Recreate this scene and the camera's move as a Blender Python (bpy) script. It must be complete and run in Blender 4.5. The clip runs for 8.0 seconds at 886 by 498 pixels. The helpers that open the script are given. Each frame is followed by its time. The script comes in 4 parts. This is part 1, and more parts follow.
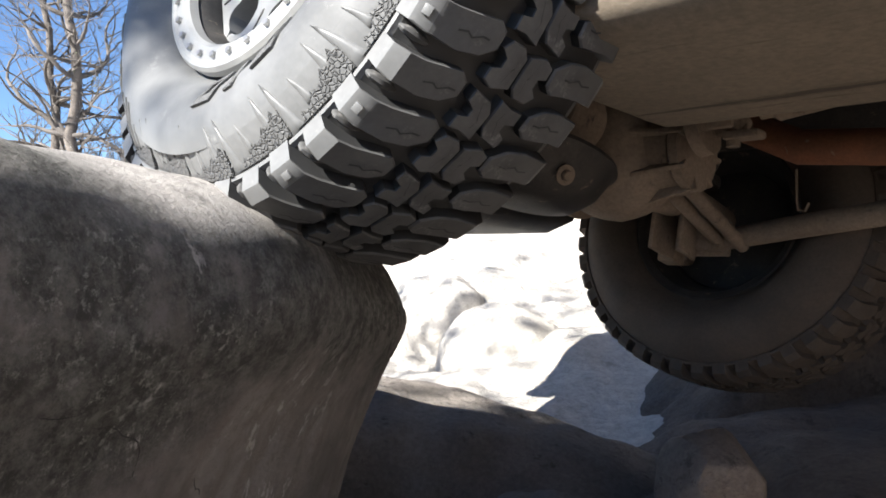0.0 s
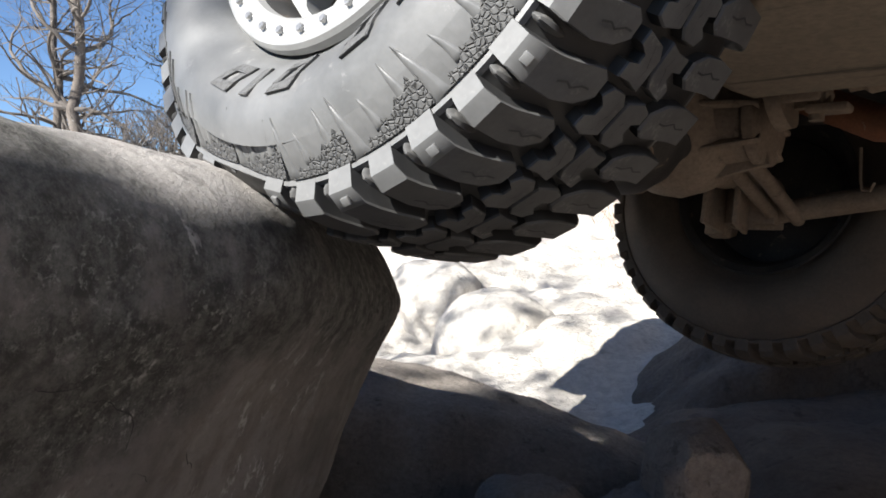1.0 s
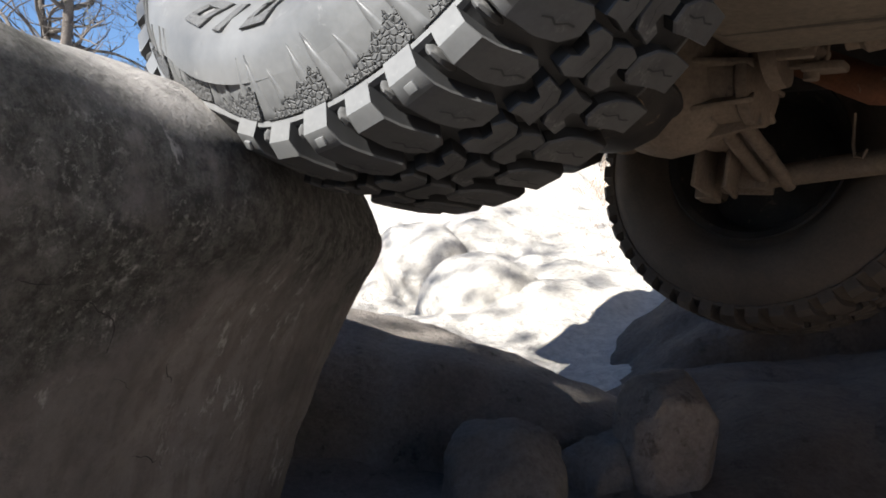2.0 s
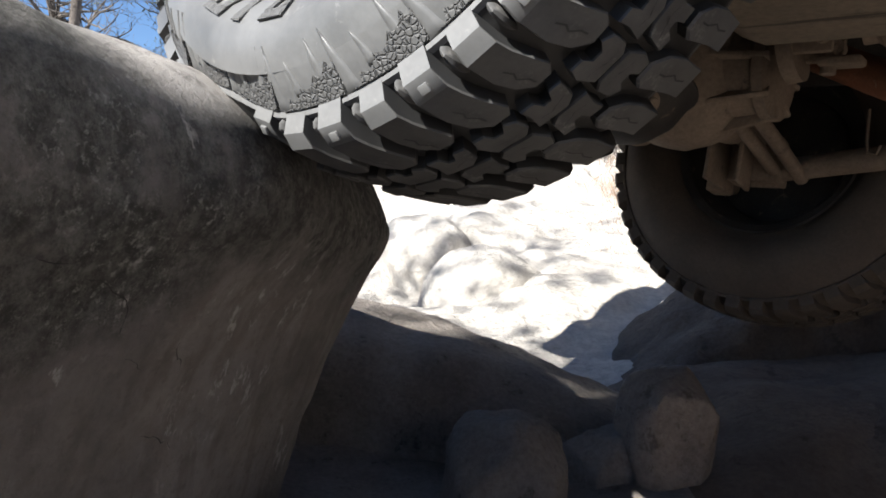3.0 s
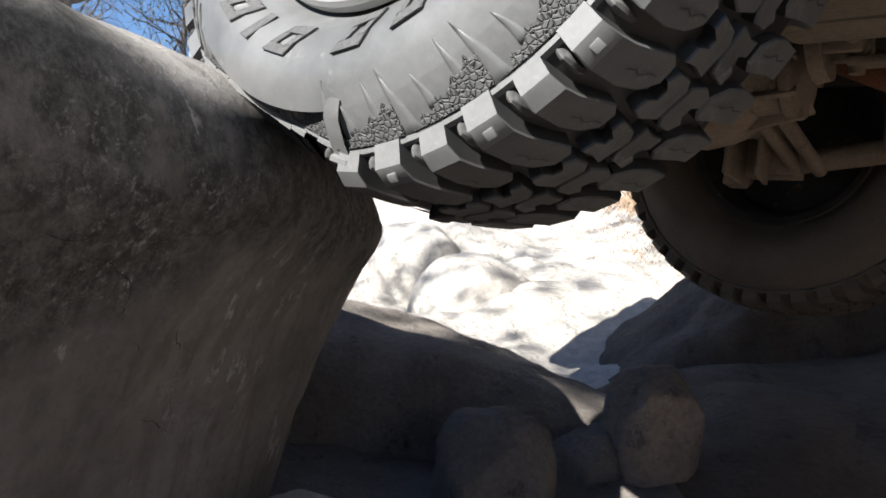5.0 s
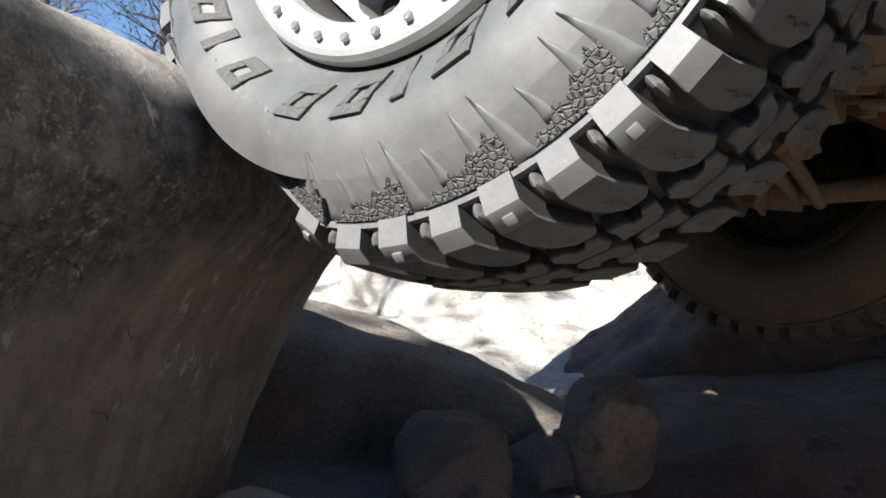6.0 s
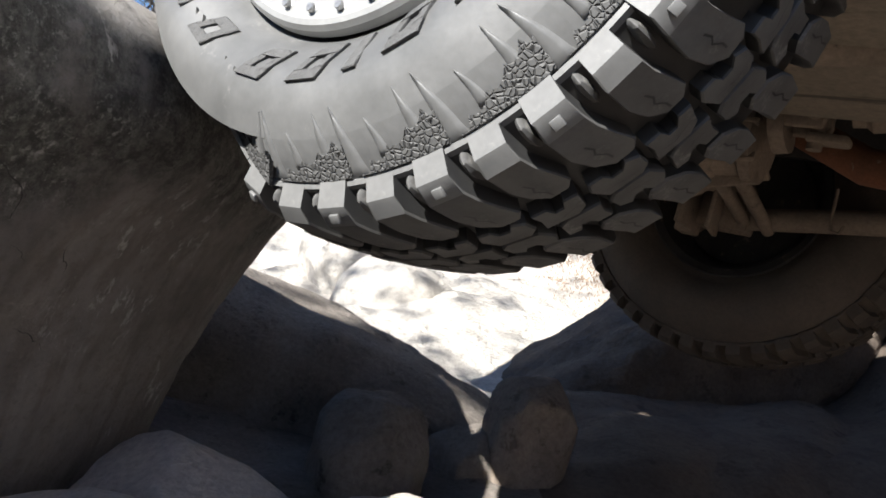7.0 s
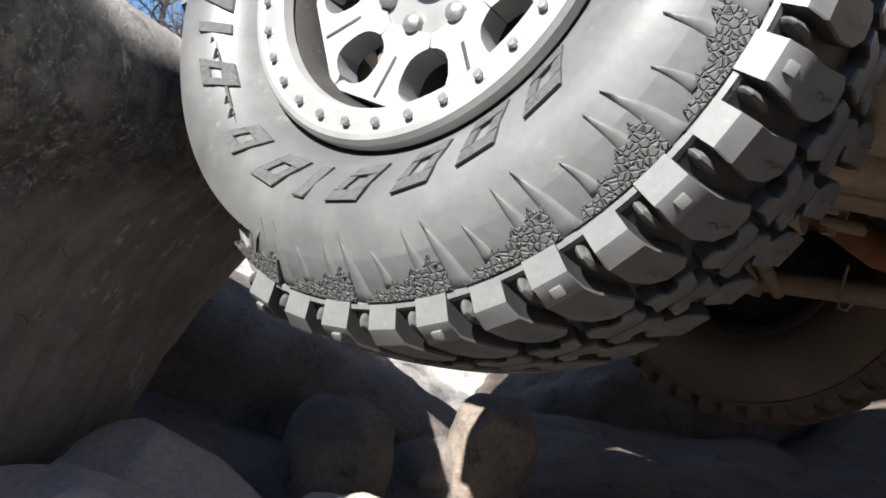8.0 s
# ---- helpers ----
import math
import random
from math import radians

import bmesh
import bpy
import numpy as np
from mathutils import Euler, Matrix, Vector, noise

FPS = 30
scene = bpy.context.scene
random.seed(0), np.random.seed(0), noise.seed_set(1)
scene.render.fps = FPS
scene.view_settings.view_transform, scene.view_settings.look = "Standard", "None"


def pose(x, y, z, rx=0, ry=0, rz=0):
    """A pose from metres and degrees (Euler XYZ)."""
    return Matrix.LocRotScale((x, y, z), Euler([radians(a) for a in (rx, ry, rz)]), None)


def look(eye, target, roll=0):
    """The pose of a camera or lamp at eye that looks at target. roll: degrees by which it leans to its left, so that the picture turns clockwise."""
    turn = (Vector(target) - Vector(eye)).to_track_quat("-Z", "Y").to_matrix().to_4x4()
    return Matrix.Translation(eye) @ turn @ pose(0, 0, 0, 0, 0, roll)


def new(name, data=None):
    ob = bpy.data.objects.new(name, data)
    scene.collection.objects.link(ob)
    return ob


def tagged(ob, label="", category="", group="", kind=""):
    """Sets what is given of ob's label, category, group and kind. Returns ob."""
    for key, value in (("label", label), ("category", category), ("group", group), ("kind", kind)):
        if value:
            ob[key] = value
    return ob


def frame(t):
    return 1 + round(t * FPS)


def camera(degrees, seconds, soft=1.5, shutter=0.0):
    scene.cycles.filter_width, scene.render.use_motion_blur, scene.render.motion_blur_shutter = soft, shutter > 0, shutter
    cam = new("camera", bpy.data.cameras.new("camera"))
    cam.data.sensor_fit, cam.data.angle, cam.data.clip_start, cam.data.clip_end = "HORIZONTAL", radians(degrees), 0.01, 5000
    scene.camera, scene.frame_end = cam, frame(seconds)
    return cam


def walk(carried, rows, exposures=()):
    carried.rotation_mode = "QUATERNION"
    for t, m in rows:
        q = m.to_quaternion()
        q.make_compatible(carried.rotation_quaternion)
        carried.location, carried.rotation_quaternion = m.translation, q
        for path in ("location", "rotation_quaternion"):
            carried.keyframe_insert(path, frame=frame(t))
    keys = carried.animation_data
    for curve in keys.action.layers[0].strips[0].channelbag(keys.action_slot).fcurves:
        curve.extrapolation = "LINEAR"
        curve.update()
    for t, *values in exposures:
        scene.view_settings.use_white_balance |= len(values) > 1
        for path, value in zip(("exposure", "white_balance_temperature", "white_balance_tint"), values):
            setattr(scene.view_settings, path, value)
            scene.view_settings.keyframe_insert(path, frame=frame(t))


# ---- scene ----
# ---- camera and its way ----
cam = camera(61.0, 8.0, soft=1.7)
PATH = [
    (0.0, 0.0000, 0.0000, 1.0000, 90.00, -0.00, 0.00),
    (0.5, -0.0039, -0.0049, 1.0052, 89.62, -0.50, 0.41),
    (1.0, 0.0108, -0.0177, 1.0043, 88.73, -1.49, 0.06),
    (1.5, 0.0269, -0.0288, 0.9608, 88.07, -2.20, -0.53),
    (1.7, 0.0288, -0.0362, 0.9498, 87.46, -2.50, -0.68),
    (3.0, 0.0199, -0.0550, 0.9398, 86.35, -4.27, -0.47),
    (3.5, 0.0155, -0.0539, 0.9338, 86.09, -4.39, -0.58),
    (4.0, 0.0305, -0.0662, 0.9132, 85.54, -4.24, -1.02),
    (4.2, 0.0384, -0.0649, 0.9111, 85.30, -4.33, -1.29),
    (5.3, 0.0067, -0.0882, 0.9083, 88.15, -4.81, -1.60),
    (5.5, 0.0128, -0.0829, 0.9256, 88.27, -5.09, -1.93),
    (6.0, 0.0420, -0.0979, 0.9052, 88.08, -6.57, -3.08),
    (6.2, 0.0659, -0.1123, 0.8855, 87.14, -7.73, -3.59),
    (6.5, 0.0831, -0.1269, 0.8742, 85.37, -9.75, -4.78),
    (7.0, 0.0980, -0.1585, 0.8713, 89.09, -14.06, -5.27),
    (7.5, 0.1176, -0.2177, 0.8767, 90.69, -16.59, -5.59),
    (8.0, 0.1121, -0.2468, 0.8793, 90.71, -18.30, -6.13),
]
EXPOSURE = 1.62
walk(cam, [(t, pose(*p)) for t, *p in PATH], exposures=[(0.0, EXPOSURE + 0.42), (0.6, EXPOSURE + 0.2), (1.2, EXPOSURE), (8.0, EXPOSURE)])

# ---- light: clear sky and one sun, high behind the eye and to its left ----
SUN = Vector((-0.58, -0.57, 0.56)).normalized()
world = bpy.data.worlds.new("sky")
scene.world = world
world.use_nodes = True
sky = world.node_tree.nodes.new("ShaderNodeTexSky")
sky.sky_type, sky.sun_disc = "NISHITA", False
sky.sun_elevation = math.asin(SUN.z)
sky.sun_rotation = math.atan2(SUN.x, SUN.y)
sky.air_density, sky.dust_density, sky.ozone_density, sky.altitude = 1.0, 0.0, 5.0, 2600
world.node_tree.links.new(sky.outputs[0], world.node_tree.nodes["Background"].inputs[0])
world.node_tree.nodes["Background"].inputs[1].default_value = 0.056
sun = new("sun", bpy.data.lights.new("sun", "SUN"))
sun.data.energy, sun.data.angle, sun.data.color = 4.8, radians(0.53), (1.0, 0.97, 0.92)
sun.matrix_world = look(SUN * 30, (0, 0, 0))


# ---- materials ----
def material(name, base, second, scale=4.0, rough=0.8, metal=0.0, bump=0.3, fine=60.0, third=None, third_at=0.62, spec=0.3, dist=0.01, grit=0.55, smear=None):
    """Two colours mixed by a broad noise, a third in patches, grain at two scales, in object space."""
    m = bpy.data.materials.new(name)
    m.use_nodes = True
    nt, bs = m.node_tree, m.node_tree.nodes["Principled BSDF"]
    N, L = nt.nodes.new, nt.links.new
    tc = N("ShaderNodeTexCoord")

    def tex(sc, detail=6.0, ro=0.6, stretch=None):
        n = N("ShaderNodeTexNoise")
        n.inputs["Scale"].default_value, n.inputs["Detail"].default_value, n.inputs["Roughness"].default_value = sc, detail, ro
        if stretch:
            mp = N("ShaderNodeMapping")
            mp.inputs["Scale"].default_value = stretch
            L(tc.outputs["Object"], mp.inputs["Vector"])
            L(mp.outputs[0], n.inputs["Vector"])
        else:
            L(tc.outputs["Object"], n.inputs["Vector"])
        return n.outputs["Fac"]

    def ramp(src, lo, hi):
        r = N("ShaderNodeMapRange")
        r.inputs["From Min"].default_value, r.inputs["From Max"].default_value = lo, hi
        L(src, r.inputs["Value"])
        return r.outputs["Result"]

    def mix(fac, a, b):
        x = N("ShaderNodeMix")
        x.data_type = "RGBA"
        L(fac, x.inputs[0])
        for v, s in ((a, x.inputs[6]), (b, x.inputs[7])):
            if isinstance(v, tuple):
                s.default_value = (*v, 1)
            else:
                L(v, s)
        return x.outputs[2]

    col = mix(ramp(tex(scale), 0.36, 0.64), base, second)
    grain = tex(fine, 8.0, 0.7)
    if third:
        col = mix(ramp(tex(scale * 2.3, 9.0, 0.72, smear), third_at, third_at + 0.07), col, third)
    dark = N("ShaderNodeMix")
    dark.data_type, dark.blend_type = "RGBA", "MULTIPLY"
    dark.inputs[0].default_value = grit
    L(col, dark.inputs[6])
    g = N("ShaderNodeValToRGB")
    g.color_ramp.elements[0].position, g.color_ramp.elements[0].color = 0.3, (0.45, 0.45, 0.45, 1)
    g.color_ramp.elements[1].position, g.color_ramp.elements[1].color = 0.62, (1.1, 1.1, 1.1, 1)
    L(grain, g.inputs[0])
    L(g.outputs[0], dark.inputs[7])
    L(dark.outputs[2], bs.inputs["Base Color"])
    L(ramp(grain, -0.6, 1.0) if rough > 0.999 else _rough(N, L, grain, rough), bs.inputs["Roughness"])
    bs.inputs["Metallic"].default_value = metal
    bs.inputs["Specular IOR Level"].default_value = spec
    b1, b2 = N("ShaderNodeBump"), N("ShaderNodeBump")
    b1.inputs["Strength"].default_value, b1.inputs["Distance"].default_value = bump, dist
    b2.inputs["Strength"].default_value, b2.inputs["Distance"].default_value = bump, dist * 2.5
    L(tex(fine * 0.16, 8.0, 0.65), b2.inputs["Height"])
    L(grain, b1.inputs["Height"])
    L(b2.outputs[0], b1.inputs["Normal"])
    L(b1.outputs[0], bs.inputs["Normal"])
    m["nodes_ready"] = 1
    return m


def _rough(N, L, src, rough):
    r = N("ShaderNodeMapRange")
    r.inputs["To Min"].default_value, r.inputs["To Max"].default_value = max(rough - 0.12, 0.05), min(rough + 0.12, 1.0)
    L(src, r.inputs["Value"])
    return r.outputs["Result"]


# darkest granite; the shade under the vehicle is put into its colour
GRANITE = material("shade_dark_granite", (0.165, 0.132, 0.108), (0.115, 0.092, 0.076), 5.0, 0.95, bump=0.9, fine=60, third=(0.085, 0.07, 0.058), third_at=0.57, dist=0.012)
GRANITE_PALE = material("pale_granite", (0.58, 0.545, 0.495), (0.46, 0.43, 0.39), 1.6, 0.9, bump=0.8, fine=26, third=(0.30, 0.28, 0.255), third_at=0.62, dist=0.03)
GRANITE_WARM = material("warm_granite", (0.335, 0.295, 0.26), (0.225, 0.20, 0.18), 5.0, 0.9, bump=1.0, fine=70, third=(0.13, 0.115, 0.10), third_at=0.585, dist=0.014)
BLOCK = material("brown_broken_granite", (0.33, 0.27, 0.22), (0.25, 0.205, 0.17), 9.0, 0.9, bump=0.9, fine=60, third=(0.17, 0.135, 0.11), third_at=0.56, dist=0.012)
GRANITE_GREY = material("grey_granite", (0.62, 0.555, 0.50), (0.50, 0.45, 0.41), 4.0, 0.9, bump=0.8, fine=80, third=(0.28, 0.27, 0.26), third_at=0.66, dist=0.006)
RUBBER = material("dusty_rubber", (0.155, 0.156, 0.154), (0.088, 0.089, 0.088), 6.0, 0.46, bump=0.10, fine=160, third=(0.20, 0.197, 0.19), third_at=0.60, spec=0.5, dist=0.0012, grit=0.15)
# browner, darker tyre rubber; the far wheel's shade is put into it
FAR_RUBBER = material("far_shade_rubber", (0.115, 0.092, 0.073), (0.085, 0.07, 0.057), 8.0, 0.85, bump=0.25, fine=120, third=(0.10, 0.08, 0.063), third_at=0.6, dist=0.003, grit=0.4)
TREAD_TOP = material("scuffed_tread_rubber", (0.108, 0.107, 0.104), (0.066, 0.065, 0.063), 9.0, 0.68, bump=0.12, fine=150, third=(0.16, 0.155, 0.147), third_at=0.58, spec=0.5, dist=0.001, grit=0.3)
# black rubber; also carries the shade in grooves and on lug flanks
TREAD_BASE = material("shaded_black_rubber", (0.022, 0.022, 0.022), (0.03, 0.03, 0.03), 12.0, 0.55, bump=0.1, fine=160, spec=0.45, dist=0.001, grit=0.2)
ALLOY = material("painted_alloy", (0.34, 0.34, 0.33), (0.27, 0.27, 0.262), 14.0, 0.45, 0.25, bump=0.06, fine=120, third=(0.26, 0.25, 0.235), third_at=0.64, spec=0.5, dist=0.001, grit=0.1)
BOLT = material("bolt_steel", (0.40, 0.40, 0.40), (0.28, 0.28, 0.28), 40.0, 0.4, 0.7, bump=0.05, fine=200, dist=0.001)
BLACK_STEEL = material("black_steel", (0.035, 0.034, 0.033), (0.06, 0.055, 0.05), 12.0, 0.6, 0.2, bump=0.2, fine=140, third=(0.16, 0.13, 0.10), third_at=0.6, dist=0.002)
DUSTY_STEEL = material("dust_coated_steel", (0.26, 0.205, 0.155), (0.19, 0.15, 0.115), 9.0, 0.85, 0.0, bump=0.3, fine=120, third=(0.10, 0.08, 0.065), third_at=0.60, dist=0.003)
SKID = material("dusty_skid_plate", (0.25, 0.205, 0.155), (0.20, 0.165, 0.125), 3.0, 0.8, 0.0, bump=0.22, fine=90, third=(0.085, 0.068, 0.052), third_at=0.55, dist=0.003, smear=(0.22, 3.0, 3.0))
RUST = material("rusted_pipe", (0.23, 0.095, 0.05), (0.17, 0.078, 0.045), 16.0, 0.8, 0.1, bump=0.35, fine=150, third=(0.30, 0.22, 0.16), third_at=0.62, dist=0.002)
PAINT = material("dark_body_paint", (0.05, 0.05, 0.052), (0.07, 0.068, 0.064), 5.0, 0.4, 0.0, bump=0.04, fine=60, spec=0.5, dist=0.001)
BARK = material("grey_dead_bark", (0.17, 0.148, 0.13), (0.105, 0.09, 0.08), 8.0, 0.95, bump=0.6, fine=50, third=(0.36, 0.34, 0.32), third_at=0.6, dist=0.01)
TWIG = material("bleached_twigs", (0.165, 0.148, 0.135), (0.095, 0.084, 0.075), 6.0, 0.95, bump=0.2, fine=60, dist=0.004)
SAGE = material("dry_sage_leaf", (0.105, 0.12, 0.065), (0.15, 0.15, 0.09), 5.0, 0.9, bump=0.1, fine=60, dist=0.003)
STRAW = material("dry_grass", (0.34, 0.25, 0.17), (0.23, 0.155, 0.11), 5.0, 0.9, bump=0.1, fine=60, dist=0.003)



def lichen_granite():
    """Granite with fine dark lichen, run-down streaks and pale spots."""
    m = bpy.data.materials.new("lichen_granite")
    m.use_nodes = True
    nt, bs = m.node_tree, m.node_tree.nodes["Principled BSDF"]
    N, L = nt.nodes.new, nt.links.new
    tc = N("ShaderNodeTexCoord")

    def tex(sc, detail=8.0, ro=0.65, stretch=None):
        n = N("ShaderNodeTexNoise")
        n.inputs["Scale"].default_value, n.inputs["Detail"].default_value, n.inputs["Roughness"].default_value = sc, detail, ro
        if stretch:
            mp = N("ShaderNodeMapping")
            mp.inputs["Scale"].default_value = stretch
            L(tc.outputs["Object"], mp.inputs["Vector"])
            L(mp.outputs[0], n.inputs["Vector"])
        else:
            L(tc.outputs["Object"], n.inputs["Vector"])
        return n.outputs["Fac"]

    def band(src, lo, hi, top=1.0):
        r = N("ShaderNodeMapRange")
        r.inputs["From Min"].default_value, r.inputs["From Max"].default_value, r.inputs["To Max"].default_value = lo, hi, top
        L(src, r.inputs["Value"])
        return r.outputs["Result"]

    def times(a, c):
        x = N("ShaderNodeMath")
        x.operation = "MULTIPLY"
        L(a, x.inputs[0])
        L(c, x.inputs[1])
        return x.outputs[0]

    def mix(fac, a, c):
        x = N("ShaderNodeMix")
        x.data_type = "RGBA"
        L(fac, x.inputs[0])
        for v, s in ((a, x.inputs[6]), (c, x.inputs[7])):
            if isinstance(v, tuple):
                s.default_value = (*v, 1)
            else:
                L(v, s)
        return x.outputs[2]

    # bare brown stone below, a crust of dark lichen with pale flecks growing over the upper part
    xyz, near = N("ShaderNodeSeparateXYZ"), N("ShaderNodeVectorMath")
    L(tc.outputs["Object"], xyz.inputs[0])
    near.operation = "DISTANCE"
    near.inputs[1].default_value = (0.67, 0.40, 0.03)
    L(tc.outputs["Object"], near.inputs[0])
    wander = N("ShaderNodeMath")
    wander.operation = "MULTIPLY_ADD"
    wander.inputs[1].default_value = 0.7
    L(tex(4.5, 7.0, 0.6), wander.inputs[0])
    L(xyz.outputs["Z"], wander.inputs[2])
    crust = band(wander.outputs[0], 0.40, 0.56)
    col = mix(band(tex(2.6, 9, 0.68), 0.40, 0.60), (0.34, 0.305, 0.28), (0.20, 0.182, 0.168))
    col = mix(band(tex(8.0, 4.0, 0.5, (3.0, 3.0, 0.45)), 0.48, 0.64, 0.4), col, (0.14, 0.118, 0.105))
    col = mix(band(tex(48, 10, 0.75), 0.50, 0.66, 0.45), col, (0.15, 0.135, 0.122))
    mat_of = mix(band(tex(34, 12, 0.82), 0.44, 0.60), (0.06, 0.06, 0.053), (0.20, 0.192, 0.175))
    mat_of = mix(times(band(tex(75, 8, 0.8), 0.54, 0.62, 0.8), band(tex(6.0, 3), 0.42, 0.58)), mat_of, (0.36, 0.355, 0.32))
    col = mix(times(crust, band(tex(9.0, 8, 0.7), 0.30, 0.48, 0.9)), col, mat_of)
    smear = band(tex(20, 7, 0.75, (1.0, 1.0, 0.42)), 0.60, 0.66, 0.85)
    col = mix(times(smear, band(tex(3.7, 2), 0.48, 0.58)), col, (0.52, 0.485, 0.45))
    col = mix(times(band(tex(30, 7, 0.75, (1.0, 1.0, 0.40)), 0.56, 0.62, 0.9), band(near.outputs["Value"], 0.20, 0.09)), col, (0.56, 0.53, 0.50))
    # the sunlit strip along the crest, painted as a paler patch of stone
    sun_at = N("ShaderNodeVectorMath")
    sun_at.operation = "DISTANCE"
    sun_at.inputs[1].default_value = (0.62, 0.36, 0.40)
    L(tc.outputs["Object"], sun_at.inputs[0])
    shifted = times(band(sun_at.outputs["Value"], 0.36, 0.20), band(xyz.outputs["Z"], 0.335, 0.375))
    col = mix(times(shifted, band(tex(16, 8, 0.7), 0.30, 0.50, 0.9)), col, (0.46, 0.43, 0.40))
    L(col, bs.inputs["Base Color"])
    bs.inputs["Roughness"].default_value, bs.inputs["Specular IOR Level"].default_value = 0.92, 0.25
    b1, b2 = N("ShaderNodeBump"), N("ShaderNodeBump")
    b1.inputs["Strength"].default_value, b1.inputs["Distance"].default_value = 0.9, 0.008
    b2.inputs["Strength"].default_value, b2.inputs["Distance"].default_value = 0.8, 0.022
    L(tex(11, 9, 0.65), b2.inputs["Height"])
    L(tex(85, 9, 0.7), b1.inputs["Height"])
    L(b2.outputs[0], b1.inputs["Normal"])
    L(b1.outputs[0], bs.inputs["Normal"])
    return m


LICHEN = lichen_granite()


# ---- building helpers ----
def mesh_of(bm, name, smooth=35):
    me = bpy.data.meshes.new(name)
    bmesh.ops.recalc_face_normals(bm, faces=bm.faces)
    bm.to_mesh(me)
    bm.free()
    if smooth:
        me.shade_smooth()
        if smooth < 180:
            me.set_sharp_from_angle(angle=radians(smooth))
    return me


def part(name, bm, mat, parent=None, label="", smooth=35, m=None):
    me = mesh_of(bm, name, smooth)
    me.materials.append(mat)
    ob = new(name, me)
    if parent:
        ob.parent = parent
    if m is not None:
        ob.matrix_basis = m
    return tagged(ob, label)


def add_box(bm, cx, cy, cz, sx, sy, sz, bevel=0.004, m=None):
    r = bmesh.ops.create_cube(bm, size=1.0)
    vs = r["verts"]
    for v in vs:
        v.co = Vector((v.co.x * sx + cx, v.co.y * sy + cy, v.co.z * sz + cz))
    if bevel:
        es = list({e for v in vs for e in v.link_edges})
        vs = bmesh.ops.bevel(bm, geom=es, offset=bevel, segments=2, affect="EDGES", profile=0.5)["verts"]
        vs = list({v for v in vs})
    if m is not None:
        allv = set(vs)
        stack = list(vs)
        while stack:
            for e in stack.pop().link_edges:
                for w in e.verts:
                    if w not in allv:
                        allv.add(w)
                        stack.append(w)
        bmesh.ops.transform(bm, matrix=m, verts=list(allv))


def add_tube(bm, points, radii, sides=10, caps=True):
    """A tapered tube along points; joins rings of sides corners."""
    pts = [Vector(p) for p in points]
    rings, ref = [], None
    for i, p in enumerate(pts):
        d = (pts[min(i + 1, len(pts) - 1)] - pts[max(i - 1, 0)]).normalized()
        if ref is None:
            ref = d.orthogonal().normalized()
        ref = (ref - d * ref.dot(d)).normalized()
        w = d.cross(ref)
        r = radii[i] if isinstance(radii, (list, tuple)) else radii
        rings.append([bm.verts.new(p + (ref * math.cos(2 * math.pi * k / sides) + w * math.sin(2 * math.pi * k / sides)) * r) for k in range(sides)])
    for a, b in zip(rings, rings[1:]):
        for k in range(sides):
            bm.faces.new((a[k], a[(k + 1) % sides], b[(k + 1) % sides], b[k]))
    if caps:
        bm.faces.new(rings[0][::-1])
        bm.faces.new(rings[-1])


def tube(points, radii, sides=12):
    bm = bmesh.new()
    add_tube(bm, points, radii, sides)
    return bm


def lathe(profile, steps, closed=False):
    """Turns a profile of (radius, z) round z."""
    bm = bmesh.new()
    rings = [[bm.verts.new((r * math.cos(2 * math.pi * k / steps), r * math.sin(2 * math.pi * k / steps), z)) for k in range(steps)] for r, z in profile]
    pairs = list(zip(rings, rings[1:])) + ([(rings[-1], rings[0])] if closed else [])
    for a, b in pairs:
        for k in range(steps):
            bm.faces.new((a[k], a[(k + 1) % steps], b[(k + 1) % steps], b[k]))
    return bm


def prism(outline, z0, z1, shrink=0.0, bm=None):
    """An outline of (x, y) raised from z0 to z1, its top drawn in by shrink."""
    bm = bm or bmesh.new()
    cx = sum(p[0] for p in outline) / len(outline)
    cy = sum(p[1] for p in outline) / len(outline)
    low = [bm.verts.new((x, y, z0)) for x, y in outline]
    top = [bm.verts.new((x + (cx - x) * shrink, y + (cy - y) * shrink, z1)) for x, y in outline]
    n = len(outline)
    bm.faces.new(top)
    bm.faces.new(low[::-1])
    for k in range(n):
        bm.faces.new((low[k], low[(k + 1) % n], top[(k + 1) % n], top[k]))
    return bm


def rock(name, centre, half, turn, mat, label, power=3.0, rough=0.06, seed=0, cuts=5, shape=None, group="", fine=0.012):
    """A rounded boulder: a squared sphere worn by noise at three scales; shape bends each point in world axes."""
    bm = bmesh.new()
    bmesh.ops.create_icosphere(bm, subdivisions=cuts, radius=1.0)
    off = Vector((seed * 7.3, seed * 3.1, seed * 5.7))
    m = pose(0, 0, 0, *turn)
    for v in bm.verts:
        d = v.co.normalized()
        k = (abs(d.x) ** power + abs(d.y) ** power + abs(d.z) ** power) ** (-1 / power)
        p = Vector((d.x * half[0], d.y * half[1], d.z * half[2])) * k
        s = max(half)
        q = p / s
        w = noise.noise(q * 1.6 + off) * rough * s + noise.noise(q * 4.1 + off) * rough * 0.45 * s
        w += noise.fractal(q * 9 + off, 1.0, 2.0, 4) * fine * s
        p = m @ (p + d * w)
        if shape:
            p = shape(p)
        v.co = p
    ob = part(name, bm, mat, smooth=180)
    ob.location = centre
    return tagged(ob, label, "rock", group)


# ---- the ground: one sheet, a gully of slickrock that climbs to a bright slope ----
def step(a, b, x):
    k = min(max((x - a) / (b - a), 0.0), 1.0)
    return k * k * (3 - 2 * k)


